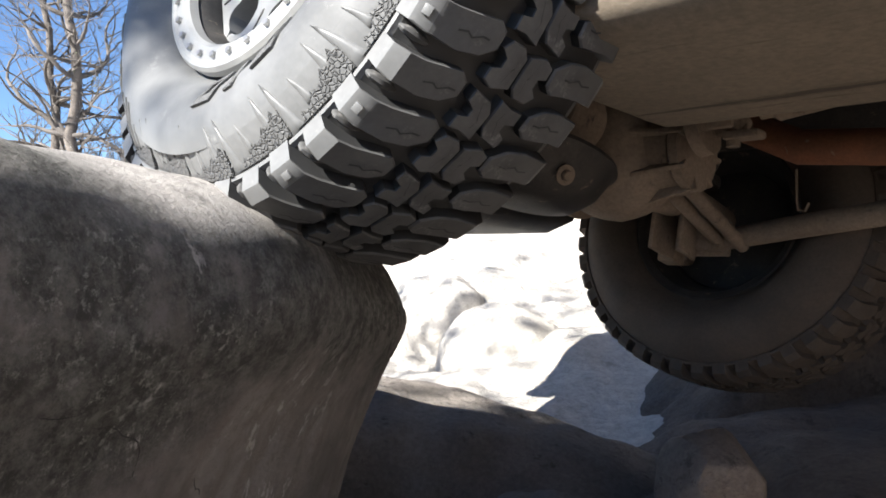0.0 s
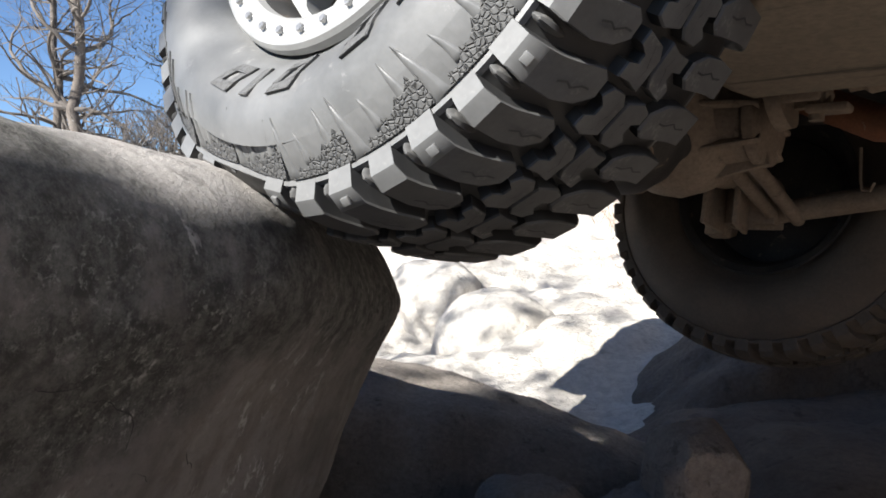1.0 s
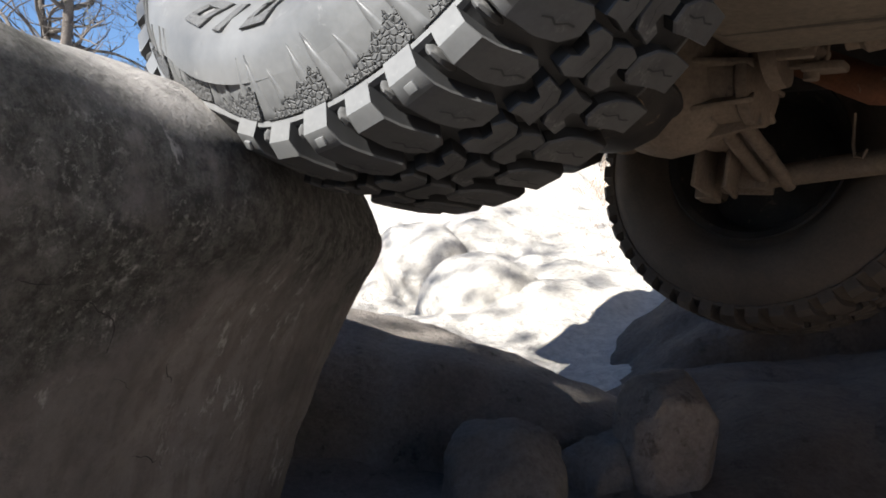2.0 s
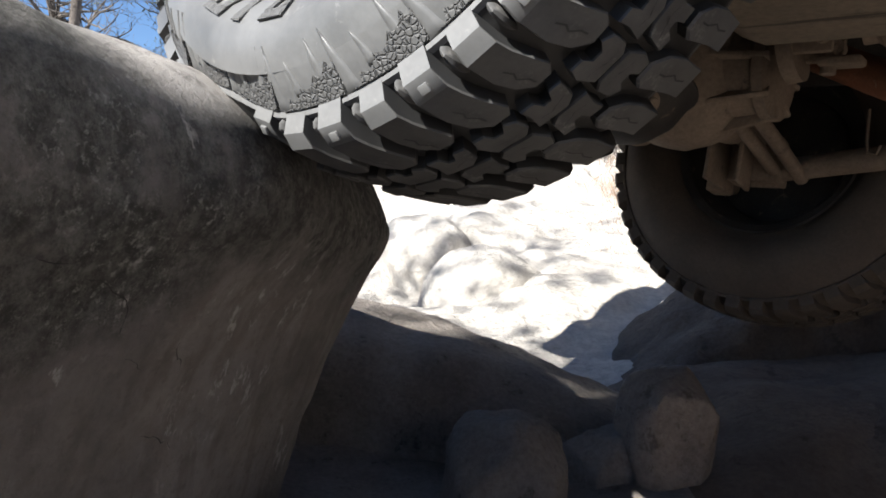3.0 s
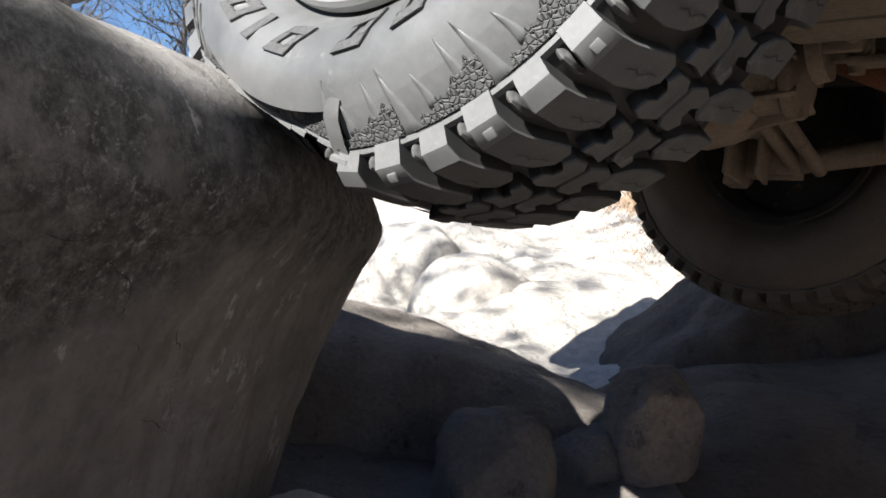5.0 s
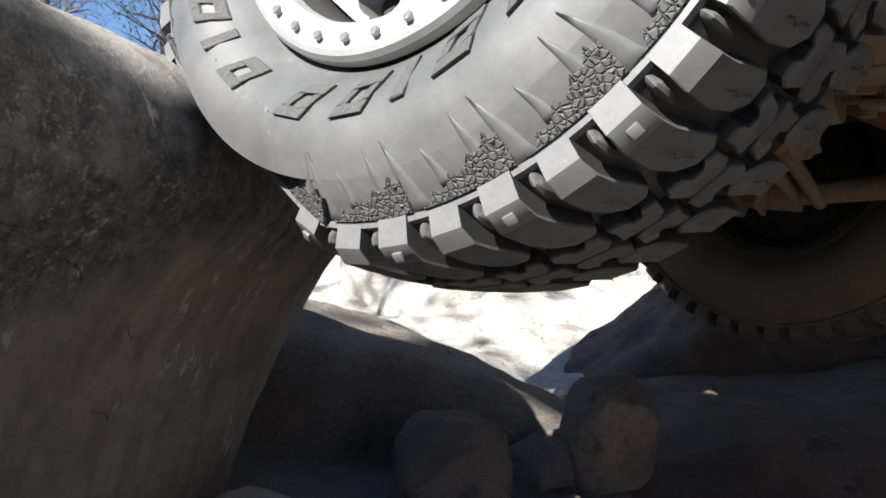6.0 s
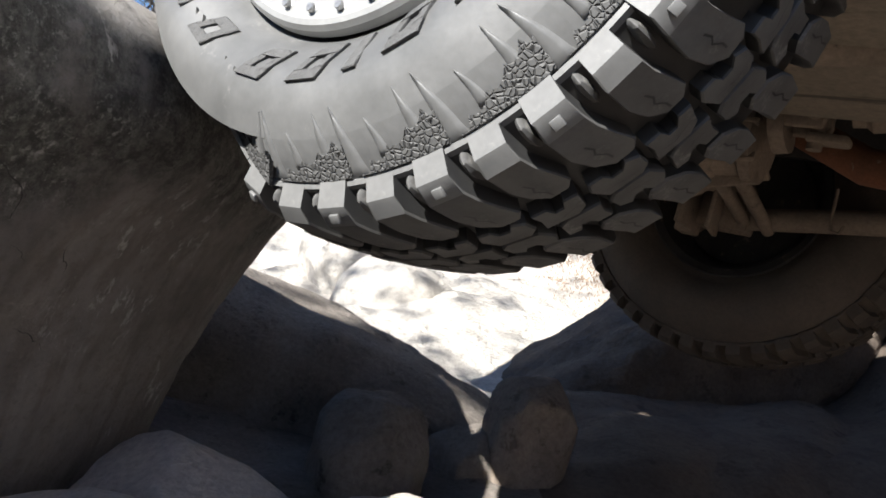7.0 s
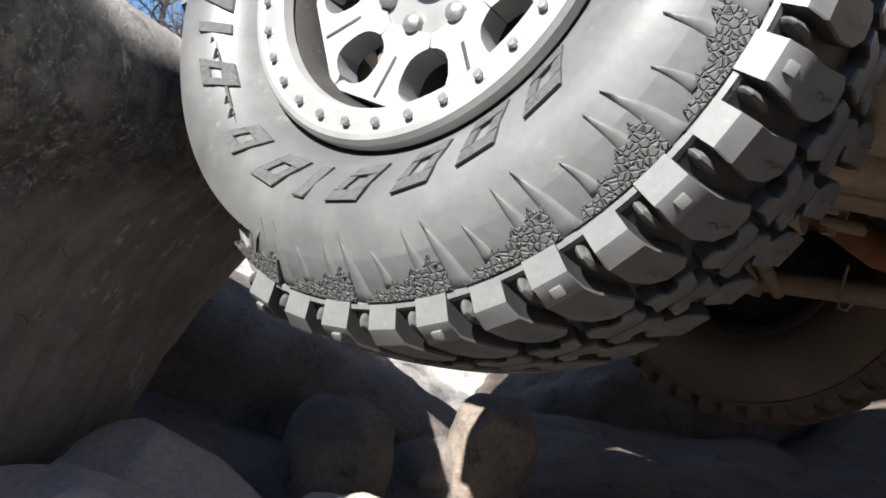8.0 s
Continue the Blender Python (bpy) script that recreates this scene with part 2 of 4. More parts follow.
def ground_height(x, y):
    z = 0.18 + 0.10 * step(0.2, 1.4, y)
    # ledge under the far wheel
    z += 0.20 * step(0.45, 1.0, x + 0.25 * (y - 2.0)) * step(1.3, 1.9, y) * (1 - 0.4 * step(2.6, 3.4, y))
    # the bright slope behind
    z += 0.12 * step(2.4, 3.4, y) + 0.95 * step(3.2, 7.0, y + 0.15 * x) + 0.9 * step(6.5, 14.0, y) + 1.2 * step(14, 40, y)
    z += 0.35 * step(1.2, 3.0, x) * step(0.0, 2.0, y)
    far = step(2.3, 3.6, y)
    p = Vector((x, y, 0))
    z += far * (0.16 * noise.noise(p * 0.9 + Vector((3, 1, 0))) + 0.10 * abs(noise.noise(p * 1.9)) + 0.045 * abs(noise.noise(p * 4.3 + Vector((0.35 * y, 0, 0)))) + 0.02 * noise.noise(p * 9.0))
    z += (1 - far) * (0.05 * noise.noise(p * 2.0) + 0.015 * noise.noise(p * 8.0))
    # a low swell of stone on which the brown block stands
    z += 0.085 * math.exp(-((x - 0.74) / 0.30) ** 2 - ((y - 1.58) / 0.30) ** 2)
    # a hollow at the foot of the shoulder
    z -= 0.13 * math.exp(-((x - 0.72) / 0.28) ** 2 - ((y - 2.75) / 0.42) ** 2)
    # unseen banks behind the eye and beyond the vehicle, added to block sky light
    z += 1.3 * step(-1.2, -3.2, y) + 3.4 * step(1.9, 3.6, x) * step(9.0, 3.0, y)
    d = math.hypot(x, y - 3)
    if d > 18:
        z += 5.0 * step(18, 120, d) * (0.5 + 0.5 * noise.noise(p * 0.02))
    return z


def build_ground():
    def axis(lo, hi, fine_lo, fine_hi, d):
        out = [fine_lo + d * i for i in range(int((fine_hi - fine_lo) / d) + 1)]
        s, v = d, out[-1]
        while v < hi:
            s *= 1.18
            v += s
            out.append(v)
        s, v = d, out[0]
        while v > lo:
            s *= 1.18
            v -= s
            out.insert(0, v)
        return out

    xs, ys = axis(-900, 900, -2.0, 3.4, 0.035), axis(-900, 2500, -0.6, 7.6, 0.035)
    verts = [(x, y, ground_height(x, y)) for y in ys for x in xs]
    w = len(xs)
    faces = [(j * w + i, j * w + i + 1, (j + 1) * w + i + 1, (j + 1) * w + i) for j in range(len(ys) - 1) for i in range(w - 1)]
    me = bpy.data.meshes.new("ground")
    me.from_pydata(verts, [], faces)
    me.shade_smooth()
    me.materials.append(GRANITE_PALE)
    me.materials.append(GRANITE_WARM)   # darker tone that deepens the shade in the gully's bed
    me.materials.append(GRANITE)        # darkest tone, deepening the vehicle's shade on the ground
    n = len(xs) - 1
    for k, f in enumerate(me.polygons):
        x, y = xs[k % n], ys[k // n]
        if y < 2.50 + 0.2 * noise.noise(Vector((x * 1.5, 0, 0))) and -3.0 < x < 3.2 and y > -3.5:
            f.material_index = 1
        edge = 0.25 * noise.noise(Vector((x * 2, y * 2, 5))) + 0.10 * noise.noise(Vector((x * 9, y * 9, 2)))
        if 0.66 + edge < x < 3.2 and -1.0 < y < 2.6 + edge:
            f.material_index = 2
    return tagged(new("ground", me), "pale granite slickrock ground climbing to a sunlit slope", "ground", kind="structure")


build_ground()


# ---- rocks ----
def lean_boulder(p):
    """Undercut below, its crest drawn down towards the gully's end."""
    low = max(0.0, 0.27 - p.z)
    low = low * low / (low + 0.12)
    low = 0.27 * (1 - math.exp(-low / 0.27))
    shifted = 0.06 * max(0.0, p.x - 0.47) * step(0.0, 0.30, p.y) * (1 - step(0.48, 0.75, p.y)) * step(0.1, 0.4, p.z)
    shifted += 0.16 * max(0.0, p.x - 0.60) * step(0.40, 0.70, p.y) * step(0.1, 0.4, p.z)
    worn_x = 0.7 * max(0.0, p.z - 0.19) ** 2 * step(0.35, 0.70, p.y)
    worn_x -= 0.052 * math.exp(-((p.y - 0.29) / 0.22) ** 2 - ((p.z - 0.31) / 0.11) ** 2)
    return Vector((p.x - 0.80 * low - worn_x, p.y - 0.22 * low, p.z - 0.05 * max(0.0, p.y + 0.10) - shifted))


def chipped(planes):
    """Flat broken faces: points past a plane fall back to it."""
    cut = [(Vector(n).normalized(), d) for n, d in planes]

    def shape(p):
        for n, d in cut:
            over = p.dot(n) - d
            if over > 0:
                p = p - n * over * 0.92
        return p
    return shape


main_boulder = rock("boulder", (-0.86, 0.62, 0.67), (0.535, 1.18, 0.46), (0, 0, -18), LICHEN,
     "large rounded grey granite boulder with dark lichen under the tyre", 7.0, 0.018, 1, 7, lean_boulder, fine=0.006)


def crack(host, places, width, name="crack"):
    """A dark fissure laid along the host's skin through rough places."""
    from mathutils.bvhtree import BVHTree
    bm = bmesh.new()
    bm.from_mesh(host.data)
    tree = BVHTree.FromBMesh(bm)
    bm.free()
    off, pts = Vector(host.location), []
    width *= 0.6
    for a, c in zip(places, places[1:]):
        for k in range(6):
            q = Vector(a).lerp(Vector(c), k / 6) - off
            hit, normal, _, _ = tree.find_nearest(q)
            wob = Vector((0, noise.noise(q * 40) * 0.010, noise.noise(q * 40 + Vector((5, 5, 5))) * 0.010))
            hit, normal, _, _ = tree.find_nearest(hit + wob)
            pts.append(hit - normal * width * 0.5)
    n = len(pts)
    return part(name, tube(pts, [width * (0.15 + math.sin(math.pi * (k + 0.5) / n)) * (0.7 + 0.5 * abs(noise.noise(pts[k] * 60))) for k in range(n)], 6), BLACK_STEEL, host, "dark narrow crack in the rock")


crack(main_boulder, [(-0.33, 0.66, 0.845), (-0.31, 0.697, 0.837), (-0.292, 0.743, 0.807), (-0.30, 0.75, 0.775), (-0.30, 0.77, 0.74)], 0.0022)
crack(main_boulder, [(-0.25, 0.86, 0.73), (-0.25, 0.87, 0.70), (-0.245, 0.90, 0.665)], 0.0018)
crack(main_boulder, [(-0.27, 0.86, 0.60), (-0.26, 0.90, 0.59), (-0.25, 0.93, 0.57)], 0.0018)

crack(main_boulder, [(-0.34, 0.60, 0.87), (-0.335, 0.63, 0.862), (-0.325, 0.67, 0.852)], 0.0015)
crack(main_boulder, [(-0.30, 0.76, 0.73), (-0.285, 0.80, 0.715), (-0.28, 0.82, 0.69)], 0.0010)

# out of view, added to keep sun and sky off the gully floor
rock("boulder", (-1.25, -1.55, 0.38), (0.60, 0.55, 0.52), (0, 0, 20), GRANITE, "unseen boulder behind the eye, added to shade the gully", 4.0, 0.06, 14, 5)
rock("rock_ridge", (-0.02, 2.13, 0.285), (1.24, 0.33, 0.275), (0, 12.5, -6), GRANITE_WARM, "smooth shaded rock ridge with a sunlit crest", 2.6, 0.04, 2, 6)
rock("rock_block", (0.600, 1.66, 0.385), (0.098, 0.10, 0.195), (4, -3, 12), BLOCK, "upright brownish block of rock standing in the gully", 9.0, 0.05, 3, 5,
     chipped([((0.7, -0.3, 0.75), 0.155), ((-0.8, -0.4, 0.55), 0.135), ((0.1, -1.0, 0.12), 0.078), ((0.85, -0.6, -0.1), 0.092), ((-0.75, -0.8, 0.05), 0.098), ((0.1, -0.5, 0.9), 0.165)]))
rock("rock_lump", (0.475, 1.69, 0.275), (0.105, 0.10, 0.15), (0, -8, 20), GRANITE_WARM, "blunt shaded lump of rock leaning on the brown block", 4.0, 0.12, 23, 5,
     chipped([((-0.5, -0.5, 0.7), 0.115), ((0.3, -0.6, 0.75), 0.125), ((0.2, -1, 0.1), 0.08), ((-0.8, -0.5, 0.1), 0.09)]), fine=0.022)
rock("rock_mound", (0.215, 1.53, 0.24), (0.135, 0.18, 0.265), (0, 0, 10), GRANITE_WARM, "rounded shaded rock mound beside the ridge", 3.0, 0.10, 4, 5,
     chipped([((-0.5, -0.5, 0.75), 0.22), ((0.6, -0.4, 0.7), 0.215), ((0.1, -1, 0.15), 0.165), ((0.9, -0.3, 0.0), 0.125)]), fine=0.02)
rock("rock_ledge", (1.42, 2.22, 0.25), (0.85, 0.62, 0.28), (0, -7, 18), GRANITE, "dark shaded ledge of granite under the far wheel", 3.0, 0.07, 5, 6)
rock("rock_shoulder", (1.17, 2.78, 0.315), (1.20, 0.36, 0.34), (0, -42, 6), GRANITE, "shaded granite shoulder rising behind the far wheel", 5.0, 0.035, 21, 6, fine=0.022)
rock("loose_rock", (-0.16, 0.78, 0.28), (0.24, 0.16, 0.16), (0, 8, 10), GRANITE_GREY, "grey loose rock at the boulder's foot", 4.0, 0.08, 6, 5,
     chipped([((0.2, -0.5, 0.85), 0.125), ((0.7, -0.2, 0.7), 0.19), ((-0.4, -0.1, 0.9), 0.135), ((0.6, -0.8, 0.2), 0.17), ((-0.2, -1, 0.2), 0.13)]))
rock("loose_rock", (-0.07, 1.0, 0.275), (0.22, 0.17, 0.15), (0, 14, -10), GRANITE_GREY, "grey loose rock behind another at the boulder's foot", 4.0, 0.08, 7, 5,
     chipped([((0.1, -0.4, 0.9), 0.12), ((0.8, -0.3, 0.6), 0.16), ((-0.5, -0.3, 0.8), 0.14), ((0.4, -0.9, 0.2), 0.15)]))
rock("loose_rock", (0.235, 0.95, 0.35), (0.12, 0.10, 0.115), (0, 0, 30), GRANITE_GREY, "small blunt grey rock in the gully", 3.4, 0.07, 8, 5,
     chipped([((0.2, -0.4, 0.9), 0.095), ((0.9, -0.4, 0.4), 0.07), ((-0.7, -0.5, 0.6), 0.085)]))
rock("loose_rock", (0.66, 0.76, 0.465), (0.085, 0.08, 0.105), (0, 0, 10), GRANITE_PALE, "pale loose rock catching the sun", 2.6, 0.07, 9, 5)
rock("slope_boulder", (0.30, 3.75, 0.42), (0.30, 0.36, 0.30), (0, 10, 25), GRANITE_PALE, "sunlit rounded boulder on the bright slope", 2.4, 0.07, 10, 5)
rock("slope_boulder", (-0.02, 4.3, 0.52), (0.26, 0.45, 0.32), (0, -12, 15), GRANITE_PALE, "sunlit ribbed boulder on the bright slope", 2.4, 0.10, 11, 5)
rock("slope_boulder", (0.70, 4.75, 0.55), (0.36, 0.40, 0.26), (0, 0, -10), GRANITE_PALE, "low sunlit boulder on the bright slope", 2.6, 0.08, 12, 5)


# ---- the vehicle ----
# Its space: x ahead, y up, z out to the near side; the origin is the middle of the rear axle.
WHEEL = [
    (0.0, -0.236, 1.029, 1.457, -0.672, -0.693, 0.261, -1.9),
    (0.5, -0.183, 0.967, 1.457, -0.667, -0.707, 0.236, -15.2),
    (0.8, -0.139, 0.920, 1.447, -0.663, -0.715, 0.220, -24.2),
    (1.0, -0.118, 0.892, 1.438, -0.661, -0.721, 0.210, -28.0),
    (1.5, -0.115, 0.853, 1.410, -0.663, -0.721, 0.204, -28.1),
    (3.0, -0.111, 0.831, 1.406, -0.668, -0.720, 0.186, -29.8),
    (3.5, -0.097, 0.827, 1.399, -0.670, -0.720, 0.180, -33.8),
    (4.0, -0.061, 0.795, 1.368, -0.670, -0.724, 0.163, -41.8),
    (5.3, -0.054, 0.749, 1.350, -0.670, -0.733, 0.117, -51.5),
    (5.5, -0.032, 0.722, 1.329, -0.670, -0.735, 0.110, -56.4),
    (6.0, -0.006, 0.676, 1.285, -0.672, -0.734, 0.099, -62.6),
    (6.5, 0.009, 0.666, 1.282, -0.675, -0.733, 0.088, -63.0),
    (7.0, 0.006, 0.657, 1.278, -0.678, -0.731, 0.076, -62.6),
    (7.5, 0.018, 0.614, 1.272, -0.680, -0.730, 0.065, -64.6),
    (8.0, 0.065, 0.560, 1.193, -0.689, -0.724, 0.030, -81.6),
]
HALF = 0.86          # rim face to the axle's middle
ROLL_SHARE = 0.25    # how much of the axle's tilt the body takes


def upright(place, out):
    """A pose with z along out, x level, y up."""
    n = Vector(out).normalized()
    a = Vector((0, 0, 1)).cross(n).normalized()
    b = n.cross(a)
    return Matrix.Translation(place) @ Matrix((a, b, n)).transposed().to_4x4()


def vehicle_poses():
    rows = []
    for t, x, y, z, nx, ny, nz, spin in WHEEL:
        n = Vector((nx, ny, nz)).normalized()
        mid = Vector((x, y, z)) - n * HALF
        body = upright(mid, (nx, ny, nz * ROLL_SHARE))
        axle = upright(mid, n)
        rel = body.inverted() @ axle
        near = rel @ Matrix.Translation((0, 0, HALF)) @ pose(0, 0, 0, 0, 0, spin)
        far = rel @ Matrix.Translation((0, 0, -HALF)) @ pose(0, 0, 0, 0, 180, 0) @ pose(0, 0, 0, 0, 0, -spin + 7)
        rows.append((t, body, rel, near, far))
    return rows


vehicle = tagged(new("off_road_vehicle"), "lifted four-wheel-drive truck with muddy underside crawling over boulders", "vehicle")

TYRE_OUT = [(0.222, -0.016), (0.237, -0.010), (0.245, 0.004), (0.262, 0.022), (0.285, 0.036), (0.31, 0.042), (0.335, 0.0385), (0.357, 0.028), (0.376, 0.013), (0.390, -0.001), (0.3935, 0.0025), (0.3985, 0.0015), (0.400, -0.005), (0.407, -0.018), (0.416, -0.035), (0.4215, -0.08), (0.4235, -0.145)]
WIDE = 0.290   # the tyre's width between its two side ribs


def side_z(r):
    for (r0, z0), (r1, z1) in zip(TYRE_OUT, TYRE_OUT[1:]):
        if r0 <= r <= r1:
            return z0 + (z1 - z0) * (r - r0) / max(r1 - r0, 1e-6)
    return 0.0


def on_tread(outline, r0, r1, mirror=False, sipe=()):
    """A tread block: an outline of (axial, along) laid on the tyre at angle 0, raised from radius r0 to r1. Where it begins at the tyre's
    edge (axial over 0), its first two corners drop to a bevelled outer facet."""
    bm = bmesh.new()
    n = len(outline)
    cz, cs = sum(p[0] for p in outline) / n, sum(p[1] for p in outline) / n
    rows = []
    for r, k in ((r0, -0.03), (r1 - 0.0025, 0.0), (r1, 0.055)):
        ring = []
        for z, s in outline:
            z2, s2 = z + (cz - z) * k, s + (cs - s) * k
            u = (z2 + WIDE / 2) / (WIDE / 2)
            rr = r - (0.009 * u * u + (0.009 if z > 0 else 0.0) if r > r0 else 0.0)
            th = s2 / 0.425
            ring.append(bm.verts.new((rr * math.cos(th), rr * math.sin(th) * (-1 if mirror else 1), -WIDE - z2 if mirror else z2)))
        rows.append(ring)
    outer = outline[0][0] > 0
    for i, (a, b) in enumerate(zip(rows, rows[1:])):
        for k in range(n):
            f = bm.faces.new((a[k], a[(k + 1) % n], b[(k + 1) % n], b[k]))
            f.material_index = 2 if outer and k == 0 else (1 if i == 0 else 0)   # dusty outer end; flanks blackened for the shade between lugs
    top = rows[-1]
    if outline[0][0] > 0:
        bm.faces.new((top[0], top[1], top[2], top[-1])).material_index = 2
        bm.faces.new(top[2:])
    else:
        bm.faces.new(top)
    for (z0, s0), (z1, s1) in zip(sipe, sipe[1:]):
        corner = []
        for z, s, side in ((z0, s0, -1), (z1, s1, -1), (z1, s1, 1), (z0, s0, 1)):
            th, rr = (s + 0.0011 * side) / 0.425, r1 + 0.0007
            corner.append(bm.verts.new((rr * math.cos(th), rr * math.sin(th) * (-1 if mirror else 1), -WIDE - z if mirror else z)))
        bm.faces.new(corner).material_index = 1
    return bm


def side_plate(outline, rise=0.003, shrink=0.12):
    """A raised figure on the sidewall from an outline of (degrees, radius)."""
    bm = bmesh.new()
    n = len(outline)
    ca, cr = sum(p[0] for p in outline) / n, sum(p[1] for p in outline) / n
    rows = []
    for up, k in ((-0.002, 0.0), (rise, 0.0), (rise * 1.25, shrink)):
        rows.append([bm.verts.new((( r + (cr - r) * k) * math.cos(radians(a + (ca - a) * k)), (r + (cr - r) * k) * math.sin(radians(a + (ca - a) * k)), side_z(r) + up)) for a, r in outline])
    for a, b in zip(rows, rows[1:]):
        for k in range(n):
            bm.faces.new((a[k], a[(k + 1) % n], b[(k + 1) % n], b[k]))
    bm.faces.new(rows[-1])
    return bm


def fang(at, bend, r0, length, wide, rise, steps=8):
    """A curved tapering claw on the sidewall, from its broad foot at radius r0 inwards to its tip, with a raised spine."""
    bm = bmesh.new()
    rows = []
    for k in range(steps + 1):
        u = k / steps
        r, a, w = r0 - length * u, at + bend * u * u, wide * (1 - u) ** 0.75 + 0.06
        rows.append([bm.verts.new((r * math.cos(radians(a + d * w)), r * math.sin(radians(a + d * w)), side_z(r) + up)) for d, up in ((-1, -0.001), (-0.8, 0.0012), (0.25, rise * (1 - 0.45 * u)), (0.85, 0.0014), (1, -0.001))])
    for a, b in zip(rows, rows[1:]):
        for k in range(4):
            bm.faces.new((a[k], a[k + 1], b[k + 1], b[k]))
    bm.faces.new(rows[0])
    return bm


LUGS, LUG_AT = 44, 2.4
SECTORS = 88
LUG_LONG = [(0.003, -0.0185), (0.003, 0.0165), (-0.014, 0.018), (-0.034, 0.020), (-0.062, 0.026), (-0.088, 0.033), (-0.100, 0.026), (-0.101, 0.006), (-0.084, -0.010), (-0.055, -0.019), (-0.014, -0.020)]
LUG_SHORT = [(0.001, -0.0175), (0.001, 0.0155), (-0.012, 0.017), (-0.034, 0.019), (-0.058, 0.025), (-0.080, 0.030), (-0.092, 0.022), (-0.092, 0.004), (-0.076, -0.010), (-0.050, -0.018), (-0.012, -0.019)]
HOOK_A = [(-0.105, -0.056), (-0.120, -0.061), (-0.143, -0.052), (-0.1435, -0.014), (-0.134, -0.005), (-0.114, -0.006), (-0.106, -0.018), (-0.117, -0.025), (-0.117, -0.037), (-0.105, -0.042)]
HOOK_B = [(-0.106, 0.003), (-0.122, 0.005), (-0.1435, 0.001), (-0.144, 0.038), (-0.135, 0.049), (-0.107, 0.053), (-0.106, 0.039), (-0.119, 0.033), (-0.119, 0.023), (-0.106, 0.019)]



def shared(name, me, parent, m):
    ob = new(name, me)
    ob.parent, ob.matrix_basis = parent, m
    return ob


def ready(bm, name, mat, smooth=30):
    me = mesh_of(bm, name, smooth)
    me.materials.append(mat)
    return me


def wheel_meshes(RUBBER, TREAD_BASE, TREAD_TOP):
    out = {}
    back = [(r, -WIDE - z) for r, z in reversed(TYRE_OUT)]
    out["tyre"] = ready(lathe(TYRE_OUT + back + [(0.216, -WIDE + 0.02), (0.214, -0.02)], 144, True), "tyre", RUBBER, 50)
    out["tyre"].materials.append(TREAD_BASE)   # black grooves, with their shade put into the colour
    # the same tyre in two layers, for the soft near one: a core, and a tread belt cut in sectors that can yield
    low = [p for p in TYRE_OUT if p[0] < 0.358]
    core = low + [(0.352, 0.018), (0.350, -0.02)]
    out["core"] = ready(lathe(core + [(r, -WIDE - z) for r, z in reversed(core)] + [(0.216, -WIDE + 0.02), (0.214, -0.02)], 144, True), "tyre", RUBBER, 50)
    belt = [(0.336, 0.0340), (0.348, 0.0312)] + [p for p in TYRE_OUT if p[0] > 0.356]
    belt = belt + [(r, -WIDE - z) for r, z in reversed(belt)]
    bm = bmesh.new()
    rows = [[bm.verts.new((r * math.cos(radians(a)), r * math.sin(radians(a)), z)) for r, z in belt] for a in [180 / SECTORS * k for k in (-1, -0.33, 0.33, 1)]]
    for a, b in zip(rows, rows[1:]):
        for k in range(len(belt) - 1):
            bm.faces.new((a[k], b[k], b[k + 1], a[k + 1]))
    out["sector"] = ready(bm, "tread_sector", RUBBER, 50)
    out["sector"].materials.append(TREAD_BASE)
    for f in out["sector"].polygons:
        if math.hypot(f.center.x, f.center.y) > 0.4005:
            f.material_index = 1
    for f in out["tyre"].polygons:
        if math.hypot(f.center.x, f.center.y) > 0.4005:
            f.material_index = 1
    for key, o, top in (("long", LUG_LONG, 0.4395), ("short", LUG_SHORT, 0.4385)):
        for mir in (False, True):
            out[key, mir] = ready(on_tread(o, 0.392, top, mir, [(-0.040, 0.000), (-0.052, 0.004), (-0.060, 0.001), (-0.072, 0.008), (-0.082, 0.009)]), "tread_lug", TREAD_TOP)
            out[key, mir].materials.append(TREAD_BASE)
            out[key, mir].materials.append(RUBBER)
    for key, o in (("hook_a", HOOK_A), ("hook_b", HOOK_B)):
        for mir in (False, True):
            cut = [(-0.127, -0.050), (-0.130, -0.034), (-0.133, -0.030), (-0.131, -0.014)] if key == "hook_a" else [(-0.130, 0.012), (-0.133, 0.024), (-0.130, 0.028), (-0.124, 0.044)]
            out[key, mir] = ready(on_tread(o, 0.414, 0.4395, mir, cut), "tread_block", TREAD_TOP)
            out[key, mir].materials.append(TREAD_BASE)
    stud = bmesh.new()
    add_box(stud, 0.4275, -0.001, -0.0055, 0.010, 0.011, 0.004, 0.001, pose(0.4275, 0, -0.0055, 0, 45, 0) @ pose(-0.4275, 0, 0.0055))
    out["stud"] = ready(stud, "lug_mark", RUBBER)
    nub = bmesh.new()
    bmesh.ops.create_uvsphere(nub, u_segments=8, v_segments=6, radius=1.0, matrix=Matrix.Translation((0.409, 0, -0.020)) @ Matrix.Diagonal((0.013, 0.006, 0.022, 1)))
    out["nub"] = ready(nub, "stone_ejector", TREAD_TOP)
    out["claw"] = ready(fang(0.3, -1.2, 0.388, 0.052, 1.5, 0.0042), "sidewall_claw", RUBBER, 70)
    out["fang"] = ready(fang(0.2, -2.0, 0.391, 0.058, 1.7, 0.0050), "sidewall_claw", RUBBER, 70)
    out["small"] = ready(fang(0.1, -1.2, 0.380, 0.030, 1.0, 0.0036), "sidewall_claw", RUBBER, 70)
    return out


MESH = wheel_meshes(RUBBER, TREAD_BASE, TREAD_TOP)
MESH_FAR = wheel_meshes(FAR_RUBBER, FAR_RUBBER, FAR_RUBBER)


